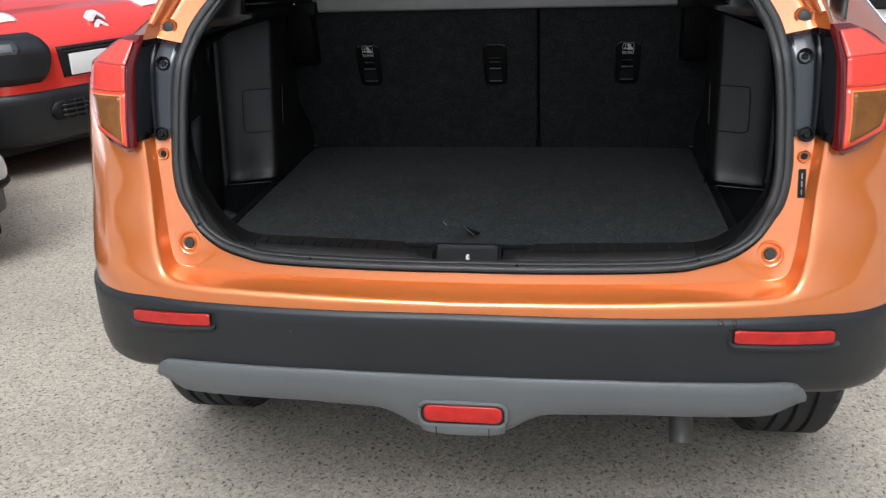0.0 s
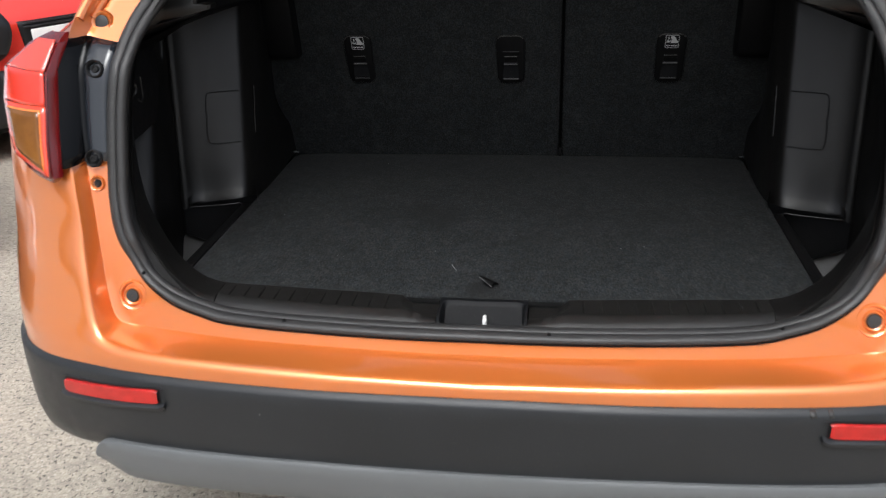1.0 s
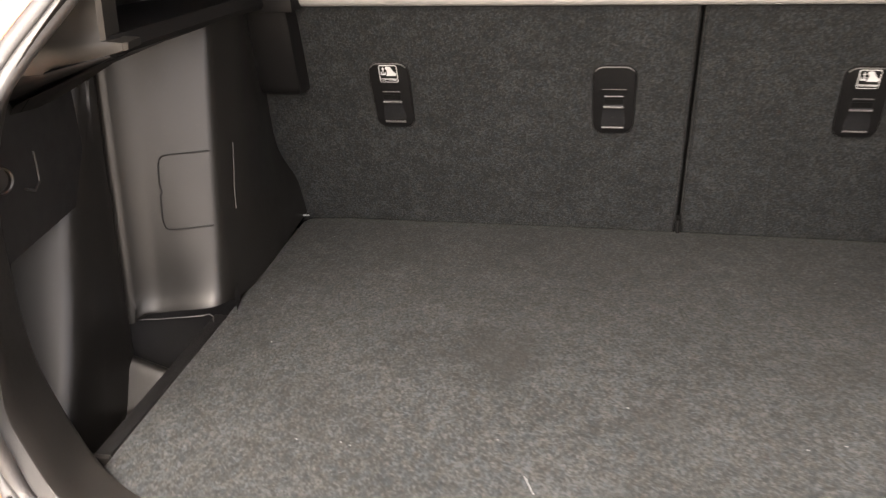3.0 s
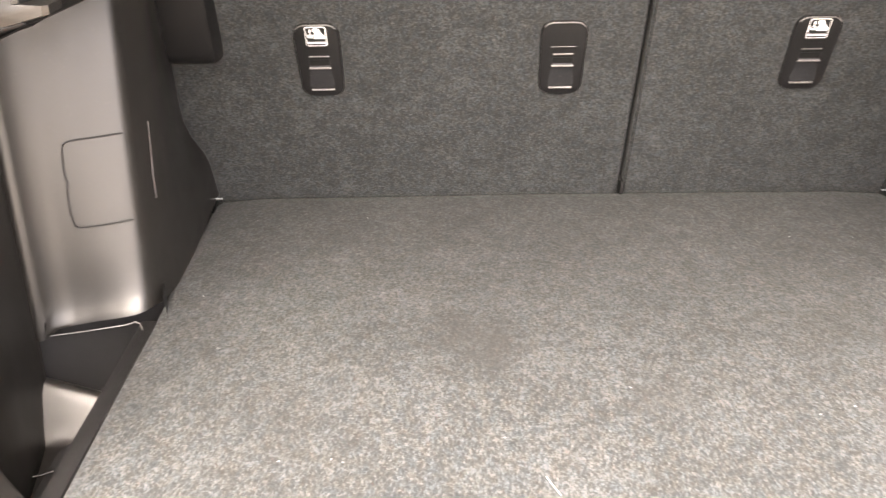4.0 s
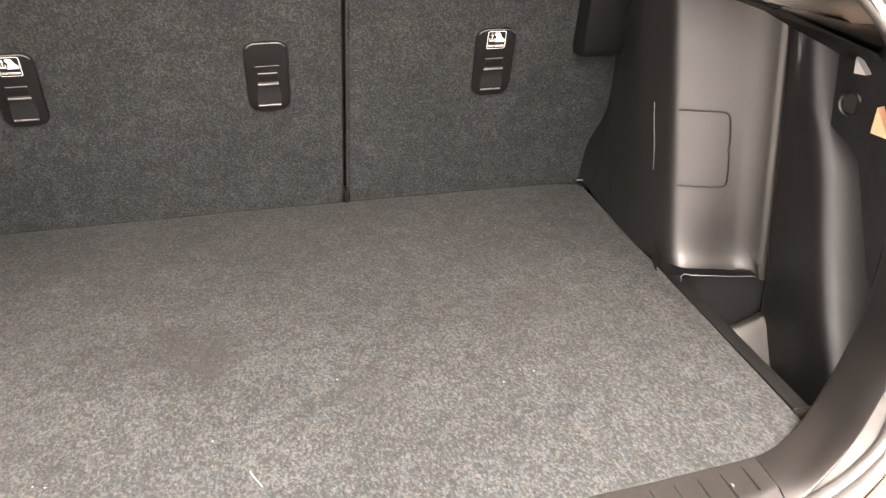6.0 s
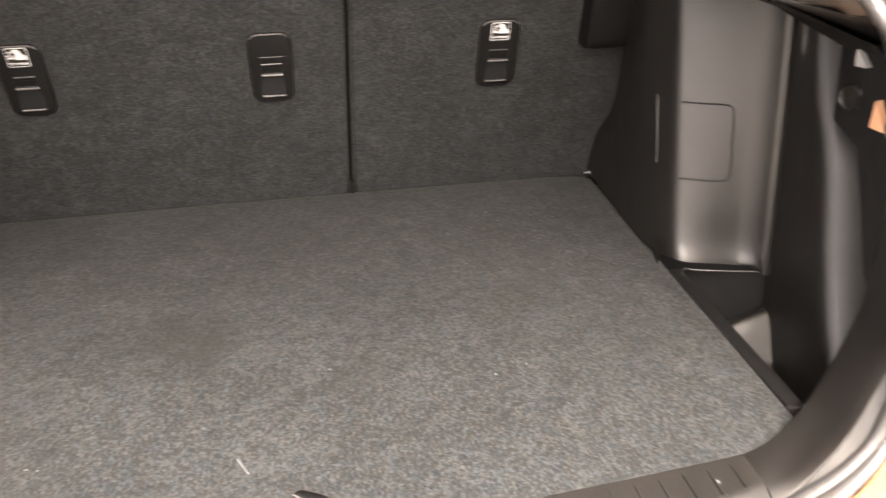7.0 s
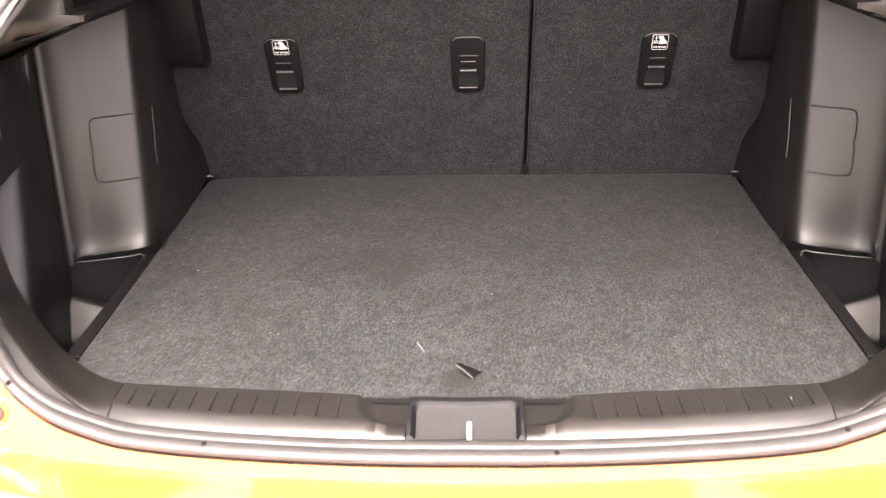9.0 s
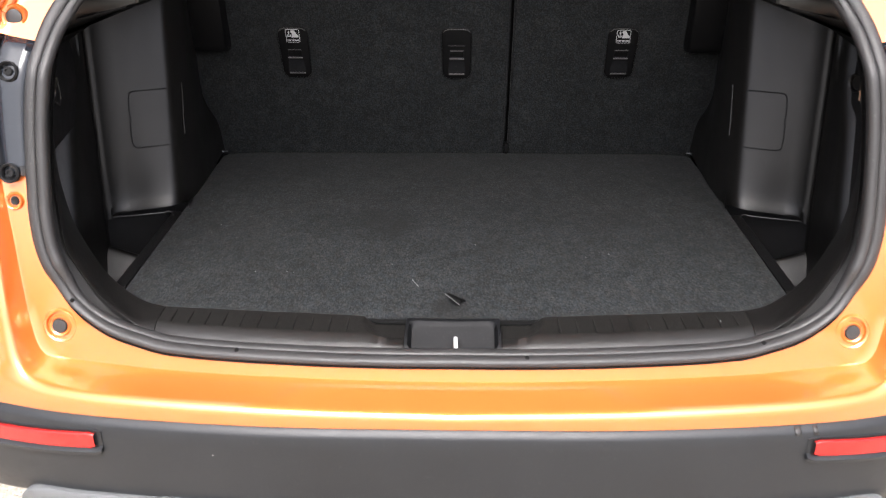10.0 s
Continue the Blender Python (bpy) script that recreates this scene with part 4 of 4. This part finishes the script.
fb = bmesh.new()
rings = []
for inset, z in ((.0, .678), (.0, .695), (.0012, .6985), (.004, .7000)):
    rings.append([(x - inset * np.sign(x), y + inset * (1 if y < .6 else -1) - .6, z - .69) for x, y in outline])
loft(rings, across=True, into=fb)
cap(fb, 0, len(outline))
cap(fb, 3 * len(outline), len(outline))
part("board", fb, CARPET, board, "grey needle-felt carpet", sharp=40)
# pull tab, standing up in a fold
base_l = catmull([(.000, .311, .7008), (.006, .309, .7008), (.012, .307, .7010), (.019, .300, .7020)], 9)
top_l = catmull([(-.0125, .2965, .7165), (-.005, .2925, .7130), (.002, .2880, .7090), (.0088, .2830, .7055)], 9)
tabs = []
for t in np.linspace(0, 1, 6):
    tabs.append([lerp(p, q, t) + (0, .002 * math.sin(math.pi * t), .003 * math.sin(math.pi * t)) - np.array((0, .6, .69)) for p, q in zip(base_l, top_l)])
part("pull_tab", loft(tabs), VOID, board, "black folded pull tab", thick=.0018)
part("tab_edge", tube([tuple(p - np.array((0, .6, .6902))) for p in top_l], .0009, 6), EDGE_GREY, board)
# black strip over the felt: shade along the front edge put in as colour
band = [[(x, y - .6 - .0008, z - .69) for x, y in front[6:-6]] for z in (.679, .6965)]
part("edge_shade_strip", loft(band), VOID, board, "black strip put on for the shade at the board's front edge", thick=.0006)
part("scratch", tube([(-.066, -.226, .0103), (-.061, -.238, .0106), (-.055, -.250, .0103)], .0006, 5), SKID, board, "pale scratch in the felt")
rng = random.Random(4)
lint = bmesh.new()
SPECKS = [(-.444, .919), (-.471, .703), (.31, .88), (-.27, .40), (.22, .46)] + [(rng.uniform(-.49, .49), rng.uniform(.33, .97)) for _ in range(9)]
for x, y in SPECKS:
    y -= .6
    a, l = rng.uniform(0, 6.28), rng.uniform(.0006, .0012)
    box(-l, l, -.0004, .0004, 0, .0006, into=lint)
    for v in lint.verts[-8:]:
        c = v.co.copy()
        v.co = Vector((x + c.x * math.cos(a) - c.y * math.sin(a), y + c.x * math.sin(a) + c.y * math.cos(a), .0101 + c.z))
tagged(part("lint", lint, SKID, board, "pale specks of lint"), kind="stuff")

# ---- parcel shelf, raised at its rear edge ----
shelf = thing("parcel_shelf", "grey plastic parcel shelf above the rear seat backs", "parcel shelf", at=(0, .872, 1.083))
ps = []
for x in list(np.linspace(-.456, -.40, 8)) + list(np.linspace(-.35, .35, 9)) + list(np.linspace(.40, .456, 8)):
    e = .006 * max(0, 1 - (.456 - abs(x)) / .02)
    ps.append([(x, y, z) for y, z in ((.13, -.004), (.01, -.002), (.001, .001 + e), (-.001, .006 + e), (-.004, .030), (.001, .035), (.02, .037), (.13, .040))])
bar = loft(ps, across=True)
cap(bar, 0, 8)
cap(bar, 24 * 8, 8)
part("panel", bar, SHELF, shelf, "grey plastic rear edge of the shelf", sharp=50)
for side in (1, -1):
    part("pivot", box(min(side * .445, side * .497), max(side * .445, side * .497), -.030, .050, -.004, .026, .004), ANCHOR, shelf)
    part("pivot_pin", tube([(side * .493, -.04, .004), (side * .493, -.04, .028)], .0022, 8), STEEL, shelf)
    part("pivot_pin", tube([(side * .486, -.045, .030), (side * .500, -.045, .030)], .0022, 8), STEEL, shelf)


# ---- bumper, skid plate, lamps ----
def bumper_rows():
    rows = []
    for s in np.linspace(-plan_s(.885), plan_s(.885), 121):
        sg, a = (1 if s >= 0 else -1), abs(s)
        x = float(np.interp(a, PLAN_S, PLAN[:, 0]))
        zt = seam_z(x)
        zb = float(np.interp(x, [0, .62, .70, .80, .885], [.445, .445, .428, .415, .43]))
        pts = []
        for out, z in ((-.014, zt + .002), (-.003, zt + .0005), (.0015, zt - .0015), (.0070, zt - .0070), (.0092, zt - .0110), (.0100, zt - .030), (.0105, zt - .060), (.0100, lerp(zt, zb, .55)),
                       (.0080, lerp(zt, zb, .75)), (.002, lerp(zt, zb, .90)), (-.008, lerp(zt, zb, .97)), (-.020, zb), (-.050, zb - .004)):
            pts.append(tail(a, z, out) * (sg, 1, 1))
        rows.append(pts)
    return rows


bumper = part("bumper", loft(bumper_rows()), BUMPER, car, "dark grey grained plastic bumper", sharp=50)


def skid_edges(x):
    a = abs(x)
    top = float(np.interp(a, [0, .25, .50, .57, .592, .608, .617, .623, .627, .629], [.503, .500, .489, .4835, .481, .477, .472, .466, .460, .453]))
    bot = float(np.interp(a, [0, .080, .098, .118, .145, .165, .30, .552, .570, .629], [.376, .377, .384, .398, .411, .416, .418, .4055, .4065, .4365]))
    return top, bot


rows = []
xs = np.concatenate([np.linspace(-.629, -.55, 28), np.linspace(-.54, -.18, 24), np.linspace(-.17, .17, 49), np.linspace(.18, .54, 24), np.linspace(.55, .629, 28)])
for x in xs:
    top, bot = skid_edges(x)
    s, sg = plan_s(x), (1 if x >= 0 else -1)
    pts = []
    for t, out in ((-.0, .002), (.0, .010), (.05, .0135), (.25, .0150), (.5, .0145), (.80, .0128), (.835, .0110), (.90, .004), (1.0, -.010)):
        pts.append(tail(s, lerp(top, bot, t), out + .004) * (sg, 1, 1))
    pts.append(tail(s, bot + .004, -.030) * (sg, 1, 1))
    pts.append(tail(s, bot + .020, -.060) * (sg, 1, 1))
    rows.append(pts)
skid = part("skid_plate", loft(rows), SKID, car, "satin grey plastic skid plate", sharp=45)
# fog lamp in the dip of the skid plate
fm = facing((.004, plan_y(0) - .0185, .4235), (0, -1, .10))
bez = part("fog_bezel", plate(rounded_outline(.168, .046, .018, 6), [(0, -.012), (0, .0015), (.002, .003)], fm), DARK, skid, "dark recess round the fog lamp")
part("fog_lens", plate(rounded_outline(.148, .033, .013, 6), [(0, .000), (0, .0030), (.002, .0045), (.006, .0055)], fm @ pose(0, .004, 0)), REFLECTOR, bez, "red rear fog lamp lens")
ringp = [fm @ Vector((px, py + .003, .0030)) for px, py in rounded_outline(.166, .047, .019, 6)]
part("fog_rim", tube(ringp + ringp[:1], .0042, 8), SKID, bez, "grey rounded rim")
lipr = []
for x in np.linspace(-.080, .080, 30):
    k = 1 - abs(x / .080) ** 4
    lipr.append([(.004 + x, plan_y(0) - .016 - h * (.5 + .5 * k), z + .008 * (1 - k)) for h, z in ((.000, .4045), (.010, .4035), (.013, .3960), (.011, .3860), (.000, .3790))])
part("fog_lip", loft(lipr), SKID, bez, "grey lip below the fog lamp")
for x in (-.046, .054):
    part("joint", box(x - .0006, x + .0006, plan_y(0) - .0302, plan_y(0) - .024, .3850, .4025), DARK, bez)
# scuffs on the bumper's upper edge and a fleck of paint below
for x0, x1 in ((.459, .468), (.485, .492)):
    scuff = [[tail(plan_s(x), seam_z(x) + dz, out) for out, dz in ((.0022, -.0012), (.0078, -.0068), (.0100, -.0112))] for x in np.linspace(x0, x1, 4)]
    part("scuff", loft(scuff), DULL_EDGE, bumper, "pale scuff on the bumper edge", thick=.0006)
part("fleck", lathe([(.0011, .0), (.0009, .0006), (.0001, .0007)], facing(Vector(tail(plan_s(.322), .576, .0104) * (-1, 1, 1)), (0, -1, 0)), 10), SHELF, bumper, "white fleck of paint")
# reflectors
for side in (1, -1):
    def strip(zo0, zo1, x0, x1, outs, n=24, drop=(.597, .578)):
        rr = []
        for x in np.linspace(x0, x1, n):
            e = min(1, (x - x0) / .0025, (x1 - x) / .0025)
            zt = lerp(drop[0], drop[1], (x - .49) / .18)
            mid = zt - .012
            hh = lerp(zo0, zo1, (x - x0) / (x1 - x0))
            ring = []
            for f, out in outs:
                ring.append(tail(plan_s(x), mid + f * hh * (.78 + .22 * max(0, e)), out + .004) * (side, 1, 1))
            rr.append(ring)
        return rr
    rb = part("reflector_bezel", loft(strip(.0165, .0175, .478, .680, ((1.0, .004), (.95, .0075), (.8, .0070), (-.75, .0072), (-1.1, .0130), (-1.45, .0120), (-1.6, .004)))), BUMPER, bumper, "recess with a protruding lower lip")
    # the bumper has no hollow: a raised dark strip paints the recess's shade
    part("recess", loft(strip(.0158, .0158, .4845, .6715, ((1.0, .0060), (1.0, .0078), (0, .0080), (-1.0, .0078), (-1.0, .0060)))), DARK, rb, "dark strip drawn for the shaded recess round the reflector")
    part("reflector", loft(strip(.0125, .0125, .487, .668, ((1.0, .006), (1.0, .0105), (.88, .0120), (0, .0125), (-.88, .0120), (-1.0, .0105), (-1.0, .006)))), REFLECTOR, rb, "red reflector strip")

# tail lamps
IN_Z, IN_X = [.885, .8935, .97, 1.055, 1.090, 1.1005], [.664, .6510, .6555, .6590, .6535, .6560]
OUT_Z, OUT_X = [.885, .905, .93, .98, 1.055, 1.085, 1.1005], [.670, .710, .752, .766, .756, .722, .690]


def lamp_pt(u, z, out):
    xi, xo = np.interp(z, IN_Z, IN_X), np.interp(z, OUT_Z, OUT_X)
    return tail(plan_s(lerp(xi, xo, u)), z, out)


for side in (1, -1):
    zs = np.concatenate([[.885, .889], np.linspace(.895, 1.05, 16), np.linspace(1.06, 1.1005, 7)])
    us = np.concatenate([[0, 0, .03], np.linspace(.09, .92, 12), [.97, 1, 1]])
    rows = []
    for j, z in enumerate(zs):
        edge = min(1, (z - .885) / .012, (1.101 - z) / .012)
        ring = []
        for k, u in enumerate(us):
            e = 0 if k in (0, len(us) - 1) else min(1, min(u, 1 - u) / .05 + .55)
            dome = .004 * math.sin(math.pi * u)
            ring.append(lamp_pt(u, z, -.004 + (.0165 + dome) * e * (.35 + .65 * max(0, edge))) * (side, 1, 1))
        rows.append(ring)
    lamp = part("tail_lamp", loft(rows), DEEP_RED, car, "red and amber tail lamp", sharp=40)

    def overlay(name, poly, out, mat, label, n=10):
        """A lens field over a four-sided patch (x, z) of the lamp: corners bottom-inner, bottom-outer, top-outer, top-inner."""
        a, b, c, d = (np.array(p) for p in poly)
        rr = []
        for v in np.linspace(0, 1, n):
            l, r = lerp(a, d, v), lerp(b, c, v)
            rr.append([tail(plan_s(q[0]), q[1], out + .004 * math.sin(math.pi * np.clip((q[0] - .65) / .14, 0, 1))) * (side, 1, 1) for q in (lerp(l, r, u) for u in np.linspace(0, 1, n))])
        return part(name, loft(rr), mat, lamp, label, thick=.0015)
    overlay("lower_frame", [(.6565, .899), (.728, .925), (.757, .999), (.6600, 1.001)], .0166, BRIGHT_RED, "bright red light guide")
    overlay("lens_rim", [(.6635, .9065), (.7205, .9315), (.7460, .9935), (.6690, .9955)], .0178, ORANGE_RIM, "orange lens rim")
    overlay("amber_lens", [(.6655, .9088), (.718, .933), (.743, .991), (.6710, .993)], .0190, AMBER, "smoked amber lens")
    overlay("upper_lens", [(.6600, 1.0015), (.757, 0.9995), (.754, 1.052), (.6625, 1.050)], .0172, RED_LENS, "red lens")
    # top facet gets its sky reflection from the paler lens colour
    overlay("top_lens", [(.6625, 1.0500), (.7535, 1.0525), (.692, 1.094), (.6575, 1.0925)], .0165, SKY_PINK_LENS, "red lens field, paled by a painted sky reflection")
    overlay("edge_strip", [(.6530, .899), (.6560, .898), (.6600, 1.050), (.6575, 1.052)], .0164, DEEP_RED, "dark red lens edge")

# exhaust pipe
part("exhaust_pipe", lathe([(.024, -.16), (.024, .0), (.0215, .001), (.0205, -.01), (.0205, -.2)], facing((.432, .235, .276), (0, -.55, -.83)), 28), PIPE, car, "dull steel exhaust pipe")


# ---- wheels ----
def wheel(parent, x, y, r=.334, w=.215):
    wh = new("wheel")
    wh.parent = parent
    wh.location = (x, y, r)
    sg = 1 if x > 0 else -1
    prof = [(.222, -w / 2 + .01), (.26, -w / 2), (.305, -w / 2 + .004), (.325, -w / 2 + .018)]
    for k in range(4):
        a = -w / 2 + .030 + k * (w - .06) / 4
        b = a + (w - .06) / 4
        prof += [(r, a + .001), (r, b - .011), (r - .010, b - .009), (r - .010, b - .001)] if k < 3 else [(r, a + .001), (r, b)]
    prof += [(.325, w / 2 - .018), (.305, w / 2 - .004), (.26, w / 2), (.222, w / 2 - .01)]
    m = Matrix.Rotation(radians(90), 4, "Y")
    part("tyre", lathe(prof, m, 72), TYRE, wh, "black road tyre")
    sipes = bmesh.new()
    for k in range(56):
        q = Matrix.Rotation(2 * math.pi * k / 56, 4, "X")
        for e in (1, -1):
            n0 = len(sipes.verts)
            box(e * (w / 2 - .024) - .0065, e * (w / 2 - .024) + .0065, -.0026, .0026, r - .0095, r + .0006, into=sipes)
            sipes.verts.ensure_lookup_table()
            for v in sipes.verts[n0:]:
                v.co.z -= .75 * max(0, e * v.co.x - (w / 2 - .0302))
                v.co = q @ v.co
    tagged(part("tread_sipe", sipes, VOID, wh), kind="stuff")
    rp = [(.222, -w / 2 + .01), (.215, -w / 2 + .02), (.20, w / 2 * sg - .03 * sg), (.19, w / 2 * sg - .02 * sg), (.06, w / 2 * sg - .03 * sg), (.0001, w / 2 * sg - .025 * sg)]
    part("rim", lathe(rp, m, 48), ALLOY, wh, "silver alloy rim")
    return wh


for sx in (1, -1):
    for wy in (.822, 3.30):
        wheel(car, sx * .735, wy)


# ---- other parked cars ----
def parked_car(label, paint, m, nose):
    """A small hatchback whose front faces local -y, its nose at the origin; nose(owner) adds the front's own parts."""
    root = thing("car", label, "car")
    # stations from nose to tail: y, half width at the belt, bonnet/roof height, belt height, half width of the roof, sill height
    st = [(0.00, .42, .66, .60, .38, .26), (.04, .62, .74, .66, .56, .22), (.16, .78, .82, .70, .70, .20), (.42, .85, .90, .74, .76, .19), (.95, .865, .99, .80, .76, .18),
          (1.12, .87, 1.04, .86, .74, .18), (1.75, .87, 1.40, .94, .60, .18), (2.3, .87, 1.50, .96, .58, .18), (3.1, .87, 1.47, .97, .58, .18), (3.7, .86, 1.25, .97, .62, .2),
          (4.0, .82, 1.0, .90, .70, .24), (4.1, .70, .85, .8, .6, .3)]
    rings = []
    for y, hw, top, belt, rw, low in st:
        half = [(0, low), (hw * .6, low), (hw * .93, low + .03), (hw * .99, low + .16), (hw, lerp(low, belt, .62)), (hw * .985, belt - .02), (hw * .96, belt + .01),
                (lerp(hw * .96, rw, .5), lerp(belt, top, .55)), (rw, top - .03), (rw * .8, top - .008), (rw * .4, top + .004), (0, top + .008)]
        rings.append([(x, y, z) for x, z in half] + [(-x, y, z) for x, z in half[-2:0:-1]])
    fine = np.array([catmull([r[j] for r in rings], 60) for j in range(len(rings[0]))]).transpose(1, 0, 2)
    bm = loft([[tuple(p) for p in r] for r in fine], across=True)
    cap(bm, 0, len(rings[0]))
    cap(bm, (len(fine) - 1) * len(rings[0]), len(rings[0]))
    part("body", bm, paint, root, sharp=40)
    ws = []
    for y, z, w in ((1.14, 1.052, .70), (1.30, 1.155, .68), (1.50, 1.28, .63), (1.70, 1.385, .57)):
        ws.append([(x * w, y - .012 * (1 - x * x), z + .018 - .01 * x * x) for x in np.linspace(-1, 1, 11)])
    part("windscreen", loft(ws), GLASS, root, "dark windscreen", thick=.006)
    for sx in (1, -1):
        sw = [[(sx * .868, y, .985), (sx * .80, y, lerp(.99, top, .5)), (sx * .70, y, top)] for y, top in ((1.45, 1.08), (1.9, 1.36), (2.5, 1.42), (3.2, 1.36), (3.5, 1.2))]
        part("side_window", loft(sw), GLASS, root, "dark side window", thick=.006)
        for wy in (.72, 3.30):
            wheel(root, sx * .765, wy, .31, .195)
    part("underbody", box(-.80, .80, .10, 4.0, .13, .20, .02), DARK, root)
    nose(root)
    root.matrix_world = m
    return root


def skin_y(x, z):
    """Depth of the rounded nose of parked_car at x, z."""
    w = min(1, abs(x) / .87)
    return -.02 + .30 * w ** 5 + 9 * max(0, z - .68) ** 2 + .06 * max(0, .35 - z)


def nose_patch(name, outline_fn, z0, z1, out, mat, owner, label="", n=14, thick=.02):
    """A field of the nose between z0 and z1; outline_fn(v) gives its x range at the height fraction v."""
    rows = []
    for v in np.linspace(0, 1, n):
        xa, xb = outline_fn(v)
        z = lerp(z0, z1, v)
        edge = min(1, v / .12, (1 - v) / .12)
        rows.append([(x, skin_y(x, z) - out * (.3 + .7 * max(0, edge)), z) for x in np.linspace(xa, xb, 16)])
    return part(name, loft(rows), mat, owner, label, thick=thick)


def red_nose(root):
    nose_patch("front_skin", lambda v: (-.86, .86), .30, .88, .012, RED_PAINT, root, "glossy red nose", 24)
    bump = nose_patch("lower_bumper", lambda v: (-.86, .86), .19, .475, .035, BUMPER, root, "dark grey lower bumper", 16)
    nose_patch("air_intake", lambda v: (-.47 + .05 * (2 * v - 1) ** 2, .47 - .05 * (2 * v - 1) ** 2), .300, .415, .046, DARK, bump, "black honeycomb intake", 8)
    for k in range(14):
        x = -.39 + k * .06
        part("grille_bar", box(x - .006, x + .006, skin_y(x, .35) - .062, skin_y(x, .35) - .048, .308, .407, .002), BUMPER, bump)
    for z in (.331, .358, .385):
        part("grille_bar", loft([[(x, skin_y(x, z) - .064, z - .005), (x, skin_y(x, z) - .066, z), (x, skin_y(x, z) - .064, z + .005)] for x in np.linspace(-.41, .41, 24)]), BUMPER, bump, thick=.004)
    grille = nose_patch("plate_recess", lambda v: (-.34 - .02 * v, .34 + .02 * v), .525, .70, .022, DARK, root, "black recess for the plate", 10)
    for z in (.672, .688):
        part("grille_bar", loft([[(x, skin_y(x, z) - .040, z - .004), (x, skin_y(x, z) - .042, z + .004)] for x in np.linspace(-.34, .34, 20)]), BUMPER, grille, thick=.004)
    part("plate", box(-.30, .30, -.066, -.046, .538, .655, .006), WHITE_PLATE, grille, "blank pale plate")
    for sx in (1, -1):
        pod = nose_patch("lamp_pod", lambda v: tuple(sorted((sx * (.40 + .05 * (2 * v - 1) ** 2 + .03 * (1 - v)), sx * .84))), .535, .775, .045, BUMPER, root, "dark grey plastic lamp pod", 16, .03)
        nose_patch("headlamp", lambda v: tuple(sorted((sx * (.56 + .03 * (2 * v - 1) ** 2), sx * .80))), .685, .762, .056, GLASS, pod, "clear headlamp", 8)
        nose_patch("lamp_chrome", lambda v: tuple(sorted((sx * .60, sx * .70))), .702, .742, .063, SKID, pod, "", 6)
        nose_patch("day_light", lambda v: tuple(sorted((sx * .42, sx * .84))), .835, .872, .045, WHITE_PLATE, root, "slim white daytime lamp", 6)
    # emblem: two stacked chevrons, as plain shapes
    y0 = skin_y(0, .80) - .035
    for k in (0, 1):
        ch = bmesh.new()
        z0 = .752 + k * .050
        pts = [(-.044, z0), (0, z0 + .034), (.044, z0), (.044, z0 + .023), (0, z0 + .058), (-.044, z0 + .023)]
        vs0 = [ch.verts.new((x, skin_y(0, .79) - .058 + .55 * (z - .79), z)) for x, z in pts]
        vs1 = [ch.verts.new((x, skin_y(0, .79) + .02 + .55 * (z - .79), z - .006)) for x, z in pts]
        ch.faces.new((vs0[0], vs0[1], vs0[4], vs0[5]))
        ch.faces.new((vs0[1], vs0[2], vs0[3], vs0[4]))
        for i in range(6):
            ch.faces.new((vs0[i], vs0[(i + 1) % 6], vs1[(i + 1) % 6], vs1[i]))
        part("emblem_chevron", ch, ZINC, root, "chrome chevron")


def plain_nose(root):
    b = nose_patch("lower_bumper", lambda v: (-.86, .86), .20, .36, .02, BUMPER, root, "dark lower bumper", 10)
    nose_patch("grille", lambda v: (-.40, .40), .50, .60, .02, DARK, root, "dark grille", 8)
    for sx in (1, -1):
        cm = pose(sx * .755, .085, .42)
        prof = [(.0001, -.085), (.045, -.082), (.075, -.062), (.088, -.03), (.090, .0), (.086, .035), (.070, .065), (.04, .082), (.0001, .086)]
        cb = part("bumper_corner", lathe(prof, cm @ Matrix.Diagonal((1.2, 1.0, 1.0, 1.0)), 28), SILVER, root, "rounded painted bumper corner")
        part("lip", lathe([(.080, -.075), (.094, -.058), (.094, -.045), (.080, -.040)], cm @ Matrix.Diagonal((1.2, 1.0, 1.0, 1.0)), 28), DARK, cb, "black lower lip")
        nose_patch("headlamp", lambda v: tuple(sorted((sx * .50, sx * .82))), .60, .70, .018, GLASS, root, "clear headlamp", 8)


def heading(x, y, nx, ny):
    """The pose of a parked car whose nose stands at x, y and faces nx, ny."""
    return pose(x, y, 0, 0, 0, math.degrees(math.atan2(nx, -ny)))


parked_car("glossy red hatchback with dark grey plastic lamp pods", RED_PAINT, heading(-2.50, 3.50, .91, -.43), red_nose)
parked_car("white parked hatchback beyond the orange car", WHITE_PAINT, heading(2.9, 6.2, -.25, -.97), plain_nose)
parked_car("silver parked hatchback beside the asphalt lane", SILVER, heading(-2.565, 1.06, .75, -.66), plain_nose)
